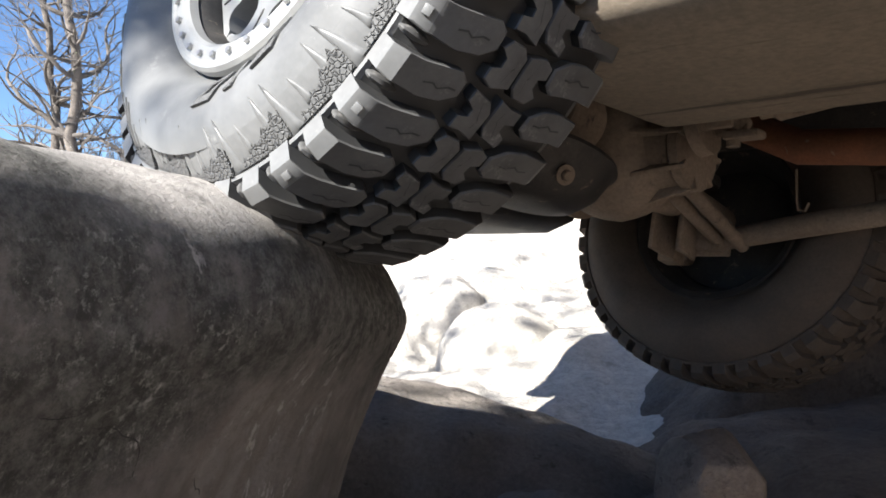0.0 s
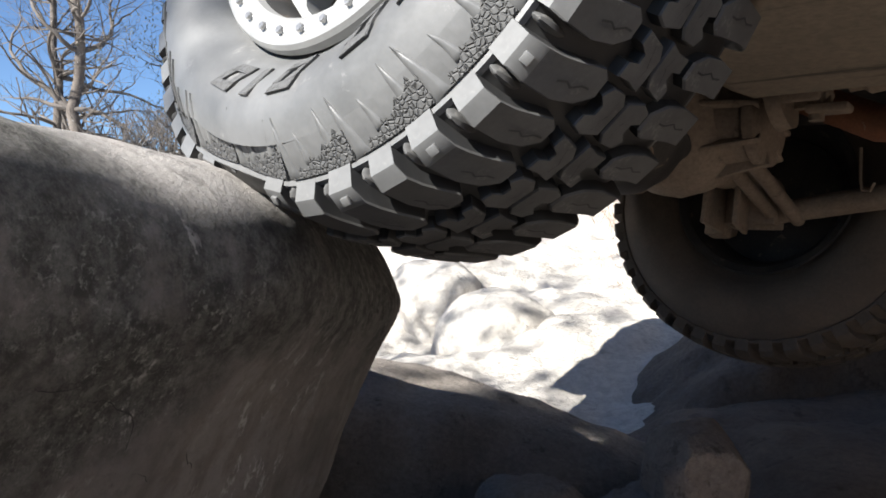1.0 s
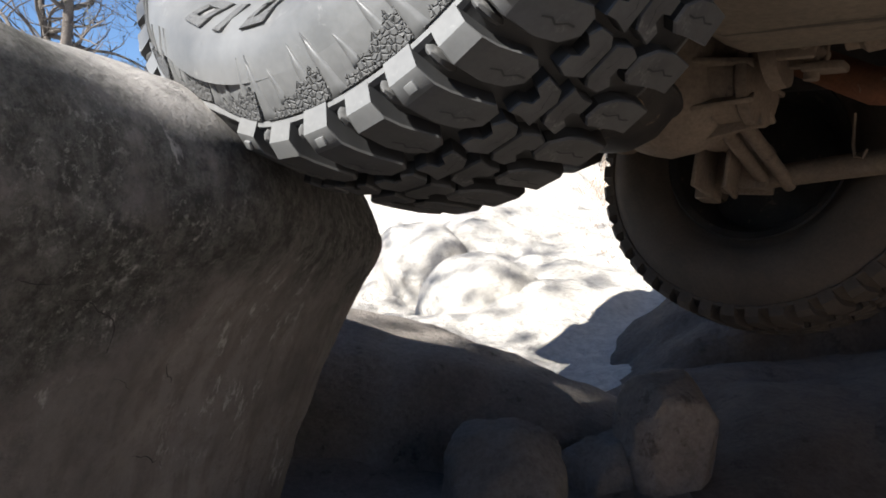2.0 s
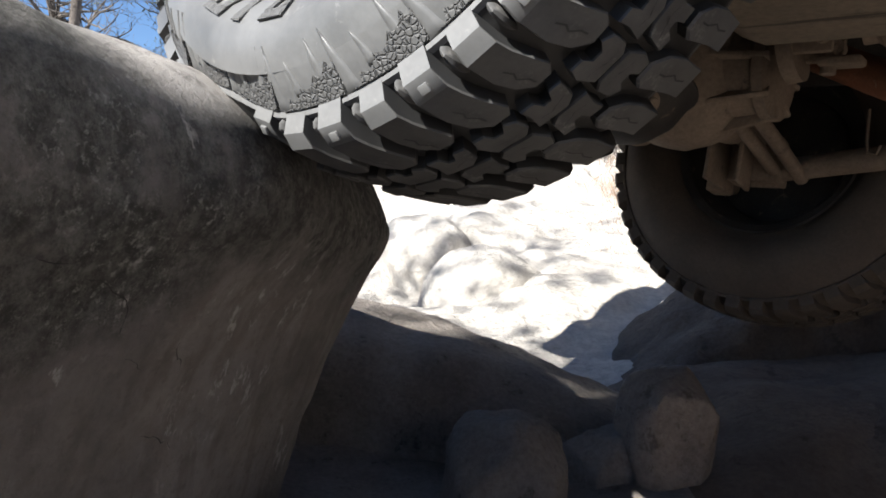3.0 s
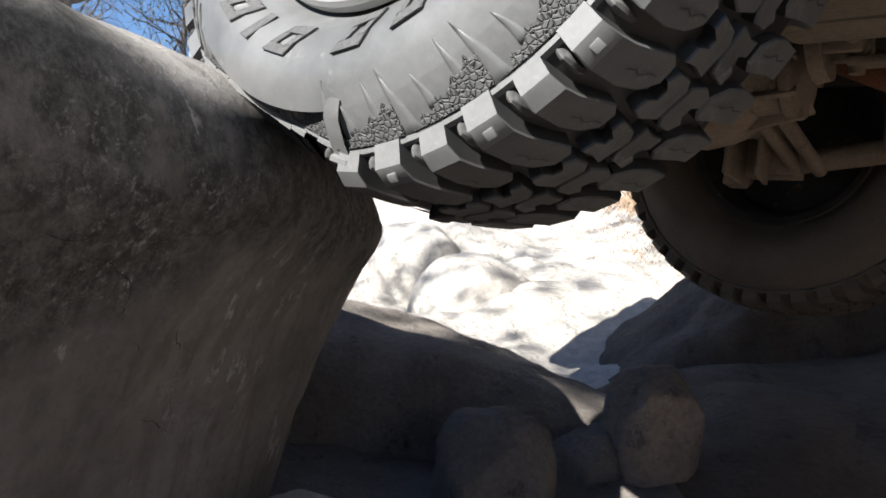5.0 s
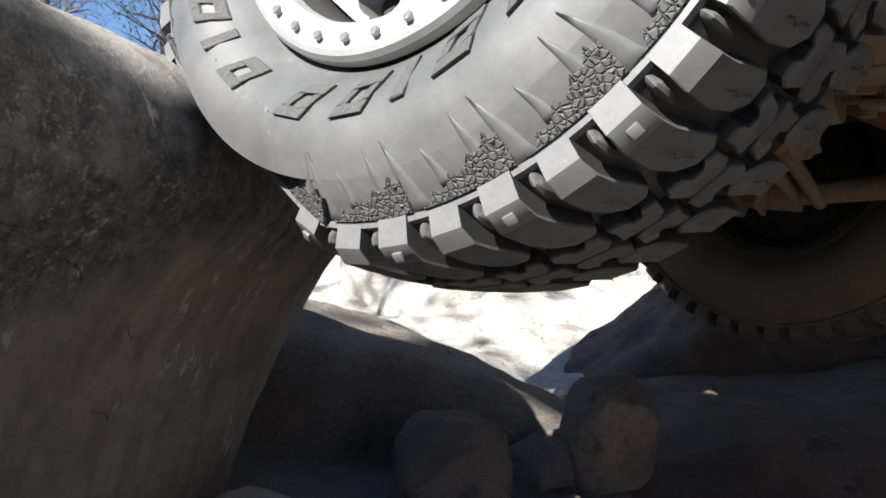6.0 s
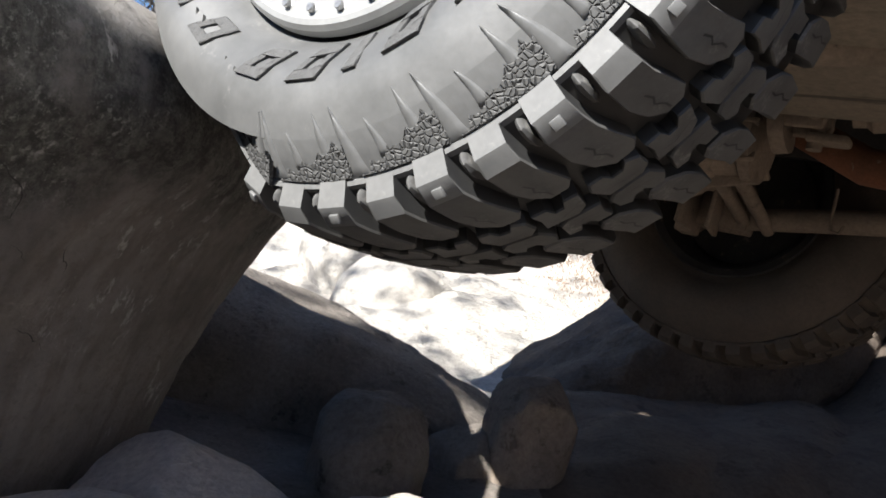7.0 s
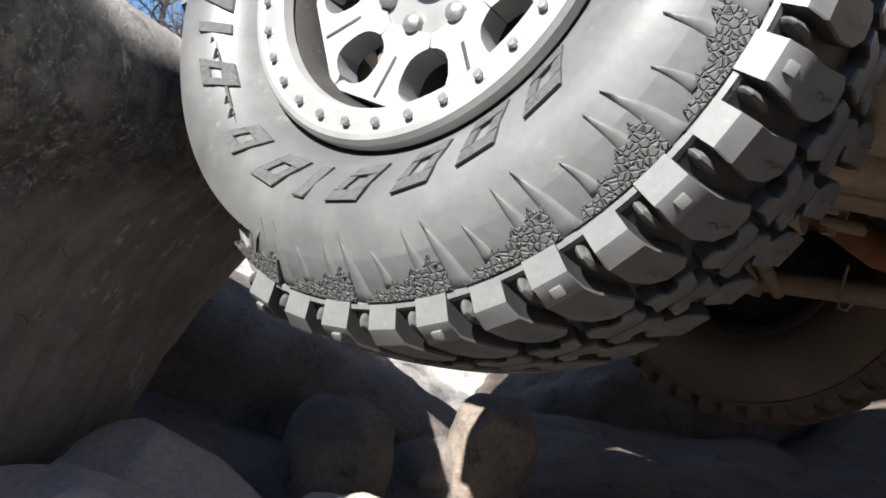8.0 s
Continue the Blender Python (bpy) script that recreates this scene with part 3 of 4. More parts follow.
def pebble_rubber():
    m = material("pebbled_rubber", (0.10, 0.10, 0.098), (0.08, 0.08, 0.079), 30.0, 0.55, bump=0.1, fine=160, spec=0.45, dist=0.001, grit=0.15)
    nt = m.node_tree
    v = nt.nodes.new("ShaderNodeTexVoronoi")
    v.feature = "DISTANCE_TO_EDGE"
    v.inputs["Scale"].default_value = 165
    tc = nt.nodes.new("ShaderNodeTexCoord")
    nt.links.new(tc.outputs["Object"], v.inputs["Vector"])
    r = nt.nodes.new("ShaderNodeMapRange")
    r.interpolation_type, r.inputs["From Max"].default_value = "SMOOTHERSTEP", 0.20
    nt.links.new(v.outputs["Distance"], r.inputs["Value"])
    b = nt.nodes.new("ShaderNodeBump")
    b.inputs["Strength"].default_value, b.inputs["Distance"].default_value = 1.0, 0.0040
    nt.links.new(r.outputs[0], b.inputs["Height"])
    nt.links.new(b.outputs[0], nt.nodes["Principled BSDF"].inputs["Normal"])
    return m


PEBBLE = pebble_rubber()
def scallops(peaks, sag, steps=5):
    """Peaks of (degrees, radius) joined by hollow arcs."""
    out = []
    for (a0, r0), (a1, r1) in zip(peaks, peaks[1:]):
        for k in range(steps):
            u = k / steps
            out.append((a0 + (a1 - a0) * u, r0 + (r1 - r0) * u + sag * 4 * u * (1 - u)))
    return out + [peaks[-1]]


MESH["pebble"] = ready(side_plate([(-7.4, 0.3925), (-3.5, 0.3925), (0.0, 0.3925), (3.5, 0.3925), (7.0, 0.3925)] + scallops([(7.2, 0.366), (5.6, 0.362), (2.2, 0.369), (-1.6, 0.375), (-5.4, 0.381), (-7.4, 0.389)], 0.0055), 0.003, 0.0), "pebbled_patch", PEBBLE)


LETTER_FACE = material("letter_rubber", (0.145, 0.145, 0.143), (0.12, 0.12, 0.118), 60.0, 0.6, bump=0.9, fine=330, spec=0.45, dist=0.004, grit=0.5)


def letter_bars():
    """Raised slanted blocks that stand for the maker's lettering."""
    def hollow(w, slant, r0, r1, bar):
        bm = bmesh.new()
        mid = (r0 + r1) / 2
        at = lambda u, r: (u - slant * (r - mid) / (r1 - r0), r)
        d = math.degrees(bar / mid)
        for o in ([at(-w, r0), at(w, r0), at(w, r0 + bar), at(-w, r0 + bar)], [at(-w, r1 - bar), at(w, r1 - bar), at(w, r1), at(-w, r1)],
                  [at(-w, r0 + bar), at(-w + d, r0 + bar), at(-w + d, r1 - bar), at(-w, r1 - bar)], [at(w - d, r0 + bar), at(w, r0 + bar), at(w, r1 - bar), at(w - d, r1 - bar)]):
            one = side_plate(o, 0.0035, 0.06)
            me = bpy.data.meshes.new("bar")
            one.to_mesh(me)
            one.free()
            bm.from_mesh(me)
            bpy.data.meshes.remove(me)
        return bm

    slim = [(-0.2, 0.263), (2.8, 0.263), (0.2, 0.302), (-2.8, 0.302)]
    return ready(hollow(3.9, 5.0, 0.263, 0.302, 0.0115), "raised_letter_block", LETTER_FACE), ready(side_plate(slim, 0.0035, 0.08), "raised_letter_block", LETTER_FACE)


LETTER, LETTER_SLIM = letter_bars()


def rim_meshes():
    out = {}
    ring = lathe([(0.190, -0.006), (0.193, 0.007), (0.199, 0.012), (0.205, 0.0125), (0.219, 0.0125), (0.224, 0.0155), (0.230, 0.0145), (0.2345, 0.009), (0.236, -0.002), (0.222, -0.012), (0.200, -0.012)], 96, True)
    out["ring"] = ready(ring, "beadlock_ring", ALLOY)
    barrel = lathe([(0.198, -0.004), (0.190, -0.012), (0.184, -0.030), (0.176, -0.060), (0.170, -0.12), (0.178, -0.22), (0.198, -0.262), (0.218, -0.275), (0.226, -0.288), (0.222, -0.292), (0.204, -0.280), (0.186, -0.235), (0.182, -0.12), (0.190, -0.05)], 96, True)
    # black barrel: the dimness inside the rim is put into its colour
    out["barrel"] = ready(barrel, "rim_barrel", BLACK_STEEL)
    hub = lathe([(0.0005, -0.020), (0.032, -0.020), (0.038, -0.026), (0.040, -0.040), (0.052, -0.046), (0.086, -0.048), (0.096, -0.054), (0.098, -0.085), (0.0005, -0.085)], 64)
    out["hub"] = ready(hub, "hub_disc", ALLOY)
    sp = bmesh.new()
    half = math.pi / 8
    edge = [(0.088, half), (0.104, half * 0.98)]   # rounded windows between the spokes
    edge += [(0.138 + 0.033 * u, half * (0.98 - 0.56 * (1 - abs(u) ** 3.2) ** 0.6)) for u in (-0.99, -0.93, -0.8, -0.6, -0.3, 0.0, 0.3, 0.6, 0.8, 0.93, 0.99)]
    edge += [(0.176, half * 0.98), (0.187, half * 0.99)]
    prism([(r * math.cos(-a), r * math.sin(-a)) for r, a in edge] + [(r * math.cos(a), r * math.sin(a)) for r, a in reversed(edge)], -0.080, -0.044, 0.0, sp)
    for v in sp.verts:
        v.co.z += 0.10 * max(0, v.co.x - 0.10)
    out["spoke"] = ready(sp, "spoke", ALLOY)
    # dark bar lying on the spoke; its colour draws a groove's shade
    slot = bmesh.new()
    add_box(slot, 0.0, 0, 0, 0.052, 0.0042, 0.002, 0.0007)
    out["slot"] = ready(slot, "spoke_groove", BLACK_STEEL)
    b = lathe([(0.0003, 0.0065), (0.0042, 0.0065), (0.0050, 0.0055), (0.0050, 0.001), (0.0064, 0.0005), (0.0064, -0.002)], 12)
    out["bolt"] = ready(b, "ring_bolt", BOLT)
    n = lathe([(0.0003, 0.013), (0.0075, 0.012), (0.0115, 0.008), (0.0120, 0.0), (0.0125, -0.003)], 20)
    out["nut"] = ready(n, "lug_nut", BOLT, 40)
    return out


RIM = rim_meshes()


NEAR_SET = MESH
SPOKE_AT, NUT_AT = 30.0, -14.0


# Where the soft near tyre is pressed flat on the boulder: seconds, the direction of the flat from the wheel's middle, its distance.
FLAT = [(0.0, 258, 0.384), (1.5, 255, 0.384), (3.5, 252, 0.380), (5.5, 244, 0.360), (6.5, 237, 0.346), (7.5, 236, 0.338), (8.0, 226, 0.334)]
SOFT = []      # the pieces of the tread belt, each with its angle on the wheel


def flat_at(t):
    for (t0, a0, d0), (t1, a1, d1) in zip(FLAT, FLAT[1:]):
        if t <= t1:
            k = max(0.0, (t - t0) / (t1 - t0))
            return a0 + (a1 - a0) * k, d0 + (d1 - d0) * k
    return FLAT[-1][1:]


def dent(angle, t):
    """How far the tread is pressed in at an angle from the level, counted from a round tyre."""
    at, far = flat_at(t)
    off = (angle - at + 180) % 360 - 180
    if abs(off) > 50:
        return 0.0
    u = 0.397 - far / math.cos(radians(off))
    soft = 0.5 * (u + math.sqrt(u * u + 0.00006)) - 0.0004
    return max(0.0, soft) * (1 - step(36, 50, abs(off)))


def pressed(d, spin, t, sink):
    """The pose on the wheel of a belt piece at d degrees, when the wheel is turned by spin."""
    a = d + spin
    press = dent(a, t)
    slope = (dent(a + 1, t) - dent(a - 1, t)) / radians(2)
    lean = math.degrees(math.atan2(slope, 0.397 - press))
    press += sink * min(0.036, 2.2 * press)     # lugs sink into the rubber
    return pose(0, 0, 0, 0, 0, d) @ Matrix.Translation((0.40 - press, 0, 0)) @ pose(0, 0, 0, 0, 0, lean) @ Matrix.Translation((-0.40, 0, 0))


def build_wheel(name, label, near=True):
    MESH = NEAR_SET if near else MESH_FAR
    wheel = new(name, RIM["barrel"])
    wheel.parent = vehicle
    tagged(wheel, label)
    turn = lambda d: pose(0, 0, 0, 0, 0, d)
    one = Matrix.Identity(4)
    shared("tyre", MESH["core" if near else "tyre"], wheel, one)

    def belt(kind, me, d):
        ob = shared(kind, me, wheel, turn(d))
        if near:
            SOFT.append((ob, d, 1 if kind in ("tread_lug", "stone_ejector", "lug_mark", "tread_block") else 0))

    if near:
        for k in range(SECTORS):
            belt("tread_sector", MESH["sector"], 360 / SECTORS * k)
    shared("beadlock_ring", RIM["ring"], wheel, one)
    shared("hub_disc", RIM["hub"], wheel, one)
    for k in range(8):
        shared("spoke", RIM["spoke"], wheel, turn(45 * k + SPOKE_AT))
        shared("spoke_groove", RIM["slot"], wheel, turn(45 * k + SPOKE_AT) @ pose(0.142, 0, -0.0396, 0, -5.7, 0))
    for k in range(32):
        shared("ring_bolt", RIM["bolt"], wheel, turn(11.25 * k + 5) @ Matrix.Translation((0.2115, 0, 0.0125)))
    for k in range(8):
        shared("lug_nut", RIM["nut"], wheel, turn(45 * k + NUT_AT) @ Matrix.Translation((0.075, 0, -0.047)))
    step_deg = 360 / LUGS
    for k in range(LUGS):
        d = LUG_AT + step_deg * k
        key = "long" if k % 2 == 0 else "short"
        belt("tread_lug", MESH[key, False], d)
        belt("tread_lug", MESH[key, True], d + step_deg * 0.5)
        belt("stone_ejector", MESH["nub"], d + step_deg * 0.52)
        if k % 2 == 0:
            belt("lug_mark", MESH["stud"], d)
        if k % 2 == 0:
            for key in ("hook_a", "hook_b"):
                belt("tread_block", MESH[key, False], d + 4)
                belt("tread_block", MESH[key, True], d + 12)
    if near:
        for k in range(22):
            d = 15.2 + 360 / 22 * k
            belt("pebbled_patch", MESH["pebble"], d)
            for off, key in ((3.4, "claw"), (8.0, "fang"), (-2.8, "small")):
                belt("sidewall_claw", MESH[key], d + off)
        for d, me in ((50, LETTER), (36.2, LETTER), (22.5, LETTER), (7.0, LETTER), (-5.6, LETTER_SLIM), (-16.5, LETTER), (-32.5, LETTER), (-56, LETTER), (-70, LETTER_SLIM), (-80.5, LETTER)):
            shared("raised_letter_block", me, wheel, turn(d))
    return wheel


near_wheel = build_wheel("wheel", "pale beadlock alloy wheel with a deep-lugged mud tyre")
far_wheel = build_wheel("wheel", "dusty alloy wheel with a mud tyre seen from inside", False)


# rear axle: tubes, pumpkin and brackets
axle = new("rear_axle")
axle.parent = vehicle


def axle_part(name, bm, mat, label="", smooth=35):
    return part(name, bm, mat, axle, label, smooth)


axle_part("axle_tube", tube([(0, 0, -0.62), (0, 0, -0.02), (0, 0, 0.62)], 0.042, 20), DUSTY_STEEL)
DIFF = -0.08   # the differential sits towards the far side
pump = bmesh.new()
bmesh.ops.create_uvsphere(pump, u_segments=32, v_segments=20, radius=1.0)
for v in pump.verts:
    x, y, z = v.co
    v.co = Vector((x * (0.155 if x < 0 else 0.14), y * 0.15, z * 0.15))
    v.co += v.co.normalized() * 0.008 * noise.noise(v.co * 22)
    v.co.z += DIFF
axle_part("differential_housing", pump, DUSTY_STEEL, "dust-coated differential housing")
axle_part("pinion_housing", lathe([(0.128, 0.02), (0.112, 0.08), (0.092, 0.13), (0.086, 0.185), (0.094, 0.192), (0.094, 0.212), (0.06, 0.218), (0.0005, 0.218)], 28), DUSTY_STEEL).matrix_basis = pose(-0.03, 0, DIFF, 0, 90, 0)
axle_part("differential_cover", lathe([(0.0005, -0.185), (0.06, -0.18), (0.10, -0.16), (0.13, -0.125), (0.142, -0.11), (0.142, -0.10), (0.12, -0.09)], 28), DUSTY_STEEL).matrix_basis = pose(0, 0, DIFF, 0, 90, 0)
ribs = bmesh.new()
for a in range(0, 360, 45):
    add_box(ribs, 0.09, 0.112, 0, 0.15, 0.05, 0.011, 0.003, pose(0, 0, DIFF, a, 0, 0) @ pose(0, 0, 0, 0, 0, -14))
axle_part("housing_rib", ribs, DUSTY_STEEL)
for z in (-0.22 + DIFF, 0.22 + DIFF):
    axle_part("tube_collar", lathe([(0.045, -0.05), (0.068, -0.05), (0.074, -0.03), (0.062, 0.05), (0.045, 0.055)], 24), DUSTY_STEEL).matrix_basis = pose(0, 0, z, 0 if z > DIFF else 180, 0, 0)
plate = bmesh.new()
add_box(plate, 0.075, -0.09, -0.40, 0.012, 0.11, 0.12, 0.003, pose(0, 0, 0, 0, 8, 0))
add_box(plate, -0.045, -0.09, -0.40, 0.012, 0.11, 0.12, 0.003)
axle_part("skid_bracket", plate, DUSTY_STEEL)
skid = lathe([(0.0005, 0.0), (0.055, 0.0), (0.095, 0.012), (0.128, 0.042), (0.150, 0.085), (0.158, 0.092), (0.156, 0.100), (0.140, 0.096), (0.118, 0.052), (0.085, 0.022), (0.0005, 0.012)], 40)
for v in skid.verts:
    v.co.y *= 1.25
axle_part("axle_skid_plate", skid, BLACK_STEEL, "dark dished skid pan under the axle").matrix_basis = pose(-0.02, -0.205, 0.20, -90, 0, 0)
axle_part("skid_bolt", lathe([(0.0005, 0.009), (0.008, 0.009), (0.0105, 0.006), (0.0105, 0.0), (0.019, -0.001), (0.019, -0.004)], 16), DUSTY_STEEL).matrix_basis = pose(0.108, -0.172, 0.25, 20, 70, 0)
for x in (0.04, 0.09):
    axle_part("link_bar", tube([(x, -0.02, -0.16), (x + 0.02, -0.06, -0.30), (x + 0.03, -0.10, -0.50)], 0.016, 12), DUSTY_STEEL)
for z in (-0.52, 0.52):
    br = bmesh.new()
    add_box(br, 0.02, -0.075, z, 0.12, 0.09, 0.012, 0.004)
    add_box(br, 0.02, -0.075, z + 0.06, 0.12, 0.09, 0.012, 0.004)
    add_box(br, -0.035, -0.075, z + 0.03, 0.012, 0.09, 0.06, 0.004)
    axle_part("control_arm_bracket", br, DUSTY_STEEL)
    axle_part("brake_disc", lathe([(0.0005, 0.0), (0.17, 0.0), (0.174, 0.006), (0.174, 0.022), (0.17, 0.028), (0.0005, 0.028)], 40), BLACK_STEEL).matrix_basis = Matrix.Translation((0, 0, z * 1.35 - 0.014))
    cal = bmesh.new()
    add_box(cal, -0.13, -0.03, z * 1.31, 0.07, 0.15, 0.07, 0.015)
    axle_part("brake_caliper", cal, DUSTY_STEEL)
    perch = lathe([(0.0005, 0.0), (0.075, 0.0), (0.08, 0.006), (0.08, 0.022), (0.045, 0.03), (0.0005, 0.03)], 24)
    axle_part("spring_perch", perch, BLACK_STEEL).matrix_basis = pose(-0.02, 0.05, z * 0.86, -90, 0, 0)
    shock = bmesh.new()
    add_box(shock, -0.08, -0.09, z * 1.0, 0.05, 0.10, 0.06, 0.006)
    axle_part("shock_mount", shock, DUSTY_STEEL)


# what hangs from the chassis
def body_part(name, bm, mat, label="", smooth=35):
    return part(name, bm, mat, vehicle, label, smooth)


def coil(x, z, y0, y1, turns=7, r=0.062, wire=0.009):
    n = turns * 16
    return tube([(x + r * math.cos(2 * math.pi * k / 16), y0 + (y1 - y0) * k / n, z + r * math.sin(2 * math.pi * k / 16)) for k in range(n + 1)], wire, 8)


for z in (-0.45, 0.45):
    axle_part("coil_spring", coil(-0.02, z, 0.07, 0.40), BLACK_STEEL, "black coil spring")
    axle_part("shock_absorber", tube([(-0.10, -0.08, z * 1.2), (-0.13, 0.16, z * 1.12), (-0.13, 0.161, z * 1.12), (-0.16, 0.45, z * 1.0)], [0.022, 0.022, 0.034, 0.034], 16), BLACK_STEEL)
    axle_part("lower_control_arm", tube([(0.03, -0.09, z * 1.1), (0.25, -0.06, z * 1.05), (0.62, -0.02, z * 0.95)], [0.026, 0.028, 0.028], 16), DUSTY_STEEL)
    body_part("frame_rail", (lambda b: (add_box(b, 0.75, 0.36, z * 1.02, 3.2, 0.13, 0.075, 0.012), b)[1])(bmesh.new()), BLACK_STEEL)
axle_part("track_bar", tube([(-0.13, 0.02, 0.50), (-0.14, 0.10, -0.2), (-0.14, 0.22, -0.55)], 0.019, 14), DUSTY_STEEL)
body_part("drive_shaft", tube([(0.34, 0.03, 0.0), (0.36, 0.032, 0.0), (0.37, 0.034, 0.0), (1.35, 0.17, 0.02)], [0.024, 0.024, 0.034, 0.034], 20), DUSTY_STEEL)
uj = bmesh.new()
add_tube(uj, [(0.215, 0.0, 0), (0.24, 0.005, 0)], 0.055, 20)
add_box(uj, 0.27, 0.012, 0.036, 0.07, 0.045, 0.016, 0.006)
add_box(uj, 0.27, 0.012, -0.036, 0.07, 0.045, 0.016, 0.006)
add_box(uj, 0.31, 0.05, 0.0, 0.07, 0.016, 0.045, 0.006)
add_box(uj, 0.31, -0.02, 0.0, 0.07, 0.016, 0.045, 0.006)
add_tube(uj, [(0.29, -0.04, 0), (0.29, 0.07, 0)], 0.013, 12)
add_tube(uj, [(0.29, 0.015, -0.055), (0.29, 0.015, 0.055)], 0.013, 12)
body_part("universal_joint", uj, DUSTY_STEEL)
body_part("exhaust_pipe", tube([(-0.5, 0.24, -0.46), (-0.2, 0.27, -0.46), (0.08, 0.20, -0.36), (0.2, 0.06, -0.26), (0.34, -0.01, -0.21), (0.6, -0.035, -0.20), (1.5, 0.0, -0.22)], 0.036, 18), RUST, "rust-brown exhaust pipe")
tank = bmesh.new()
add_box(tank, 0.75, 0.20, 0.41, 1.12, 0.46, 0.58, 0.055)
body_part("fuel_tank_skid", tank, SKID, "large dusty tan fuel tank skid plate", 50)
# unseen box in the muffler's place, enlarged to stop sun under the axle
muf = bmesh.new()
add_box(muf, -0.61, 0.07, 0.0, 0.56, 0.46, 0.96, 0.09)
body_part("muffler_sun_stop", muf, BLACK_STEEL, "", 50)
pan = bmesh.new()
add_box(pan, 0.9, 0.46, 0.0, 3.6, 0.05, 1.30, 0.015)
body_part("floor_pan", pan, BLACK_STEEL)
for z in (-0.70, 0.70):
    side = bmesh.new()
    add_box(side, 1.45, 0.66, z, 1.75, 0.60, 0.05, 0.02)
    add_box(side, -0.72, 0.72, z, 0.36, 0.48, 0.05, 0.02)
    add_box(side, 0.05, 0.82, z, 1.25, 0.28, 0.05, 0.02)
    # unseen sill, made deep to keep the sun from under the truck
    add_box(side, 1.50, 0.19, z, 1.60, 0.42, 0.06, 0.02)
    body_part("body_side", side, PAINT, "dark painted body side")
    # black panels added by the far wheel to darken bright gaps
    filler = bmesh.new()
    add_box(filler, 1.15, 0.24, z * 0.88, 1.35, 0.48, 0.03, 0.01)
    if z < 0:
        add_box(filler, 0.35, 0.34, -0.53, 1.9, 0.56, 0.02, 0.006)
        add_box(filler, 1.35, 0.26, -0.53, 1.7, 0.60, 0.02, 0.006)
        body_part("gap_panel", filler, BLACK_STEEL)
    else:
        filler.free()
    fl = bmesh.new()
    add_tube(fl, [(-0.56, 0.36, z * 1.12), (-0.46, 0.56, z * 1.12), (-0.2, 0.64, z * 1.12), (0.3, 0.64, z * 1.12), (0.55, 0.52, z * 1.12), (0.64, 0.34, z * 1.12)], 0.055, 10)
    body_part("fender_flare", fl, BLACK_STEEL, "black plastic fender flare")
body_part("brake_line_hook", tube([(0.26, -0.02, -0.42), (0.262, -0.09, -0.42), (0.268, -0.115, -0.415), (0.285, -0.118, -0.41), (0.292, -0.10, -0.41)], 0.0035, 8), DUSTY_STEEL)
bump = bmesh.new()
add_box(bump, -0.97, 0.16, -0.16, 0.14, 0.24, 0.92, 0.03)
add_box(bump, -0.87, 0.20, 0.0, 0.16, 0.14, 0.80, 0.02)
body_part("rear_bumper", bump, BLACK_STEEL, "black steel rear bumper")
rear = bmesh.new()
add_box(rear, -0.95, 0.56, -0.16, 0.06, 0.56, 0.92, 0.02)
body_part("tailgate", rear, PAINT)
roof = bmesh.new()
add_box(roof, 0.4, 1.48, 0.0, 2.6, 0.06, 1.30, 0.025)
for x in (-0.85, 0.35, 1.6):
    for z in (-0.62, 0.62):
        add_box(roof, x, 1.22, z, 0.07, 0.50, 0.06, 0.01)
body_part("hard_top", roof, PAINT)


# ---- dead trees and brush ----
def grow(bm, rng, base, way, length, radius, depth, tips, bend=0.35, kids=(2, 4)):
    n = max(4, int(length / 0.12))
    pts, rad, p, d = [Vector(base)], [radius], Vector(base), Vector(way).normalized()
    for k in range(n):
        d = (d + Vector((rng.uniform(-1, 1), rng.uniform(-1, 1), rng.uniform(-0.7, 0.9))) * bend * 0.5).normalized()
        p = p + d * (length / n)
        pts.append(p.copy())
        rad.append(radius * (1 - 0.78 * (k + 1) / n))
    add_tube(bm, pts, rad, 8 if radius > 0.03 else (5 if radius > 0.008 else 3), False)
    tips.append(p.copy())
    if depth > 0:
        for k in range(rng.randint(*kids)):
            i = rng.randint(max(1, n // 4), n)
            q = pts[i]
            side = Vector((rng.uniform(-1, 1), rng.uniform(-1, 1), rng.uniform(-0.25, 0.9))).normalized()
            w = (d * 0.45 + side).normalized()
            grow(bm, rng, q, w, length * rng.uniform(0.38, 0.68), max(rad[i] * rng.uniform(0.45, 0.7), 0.0035), depth - 1, tips, bend * 1.12, kids)


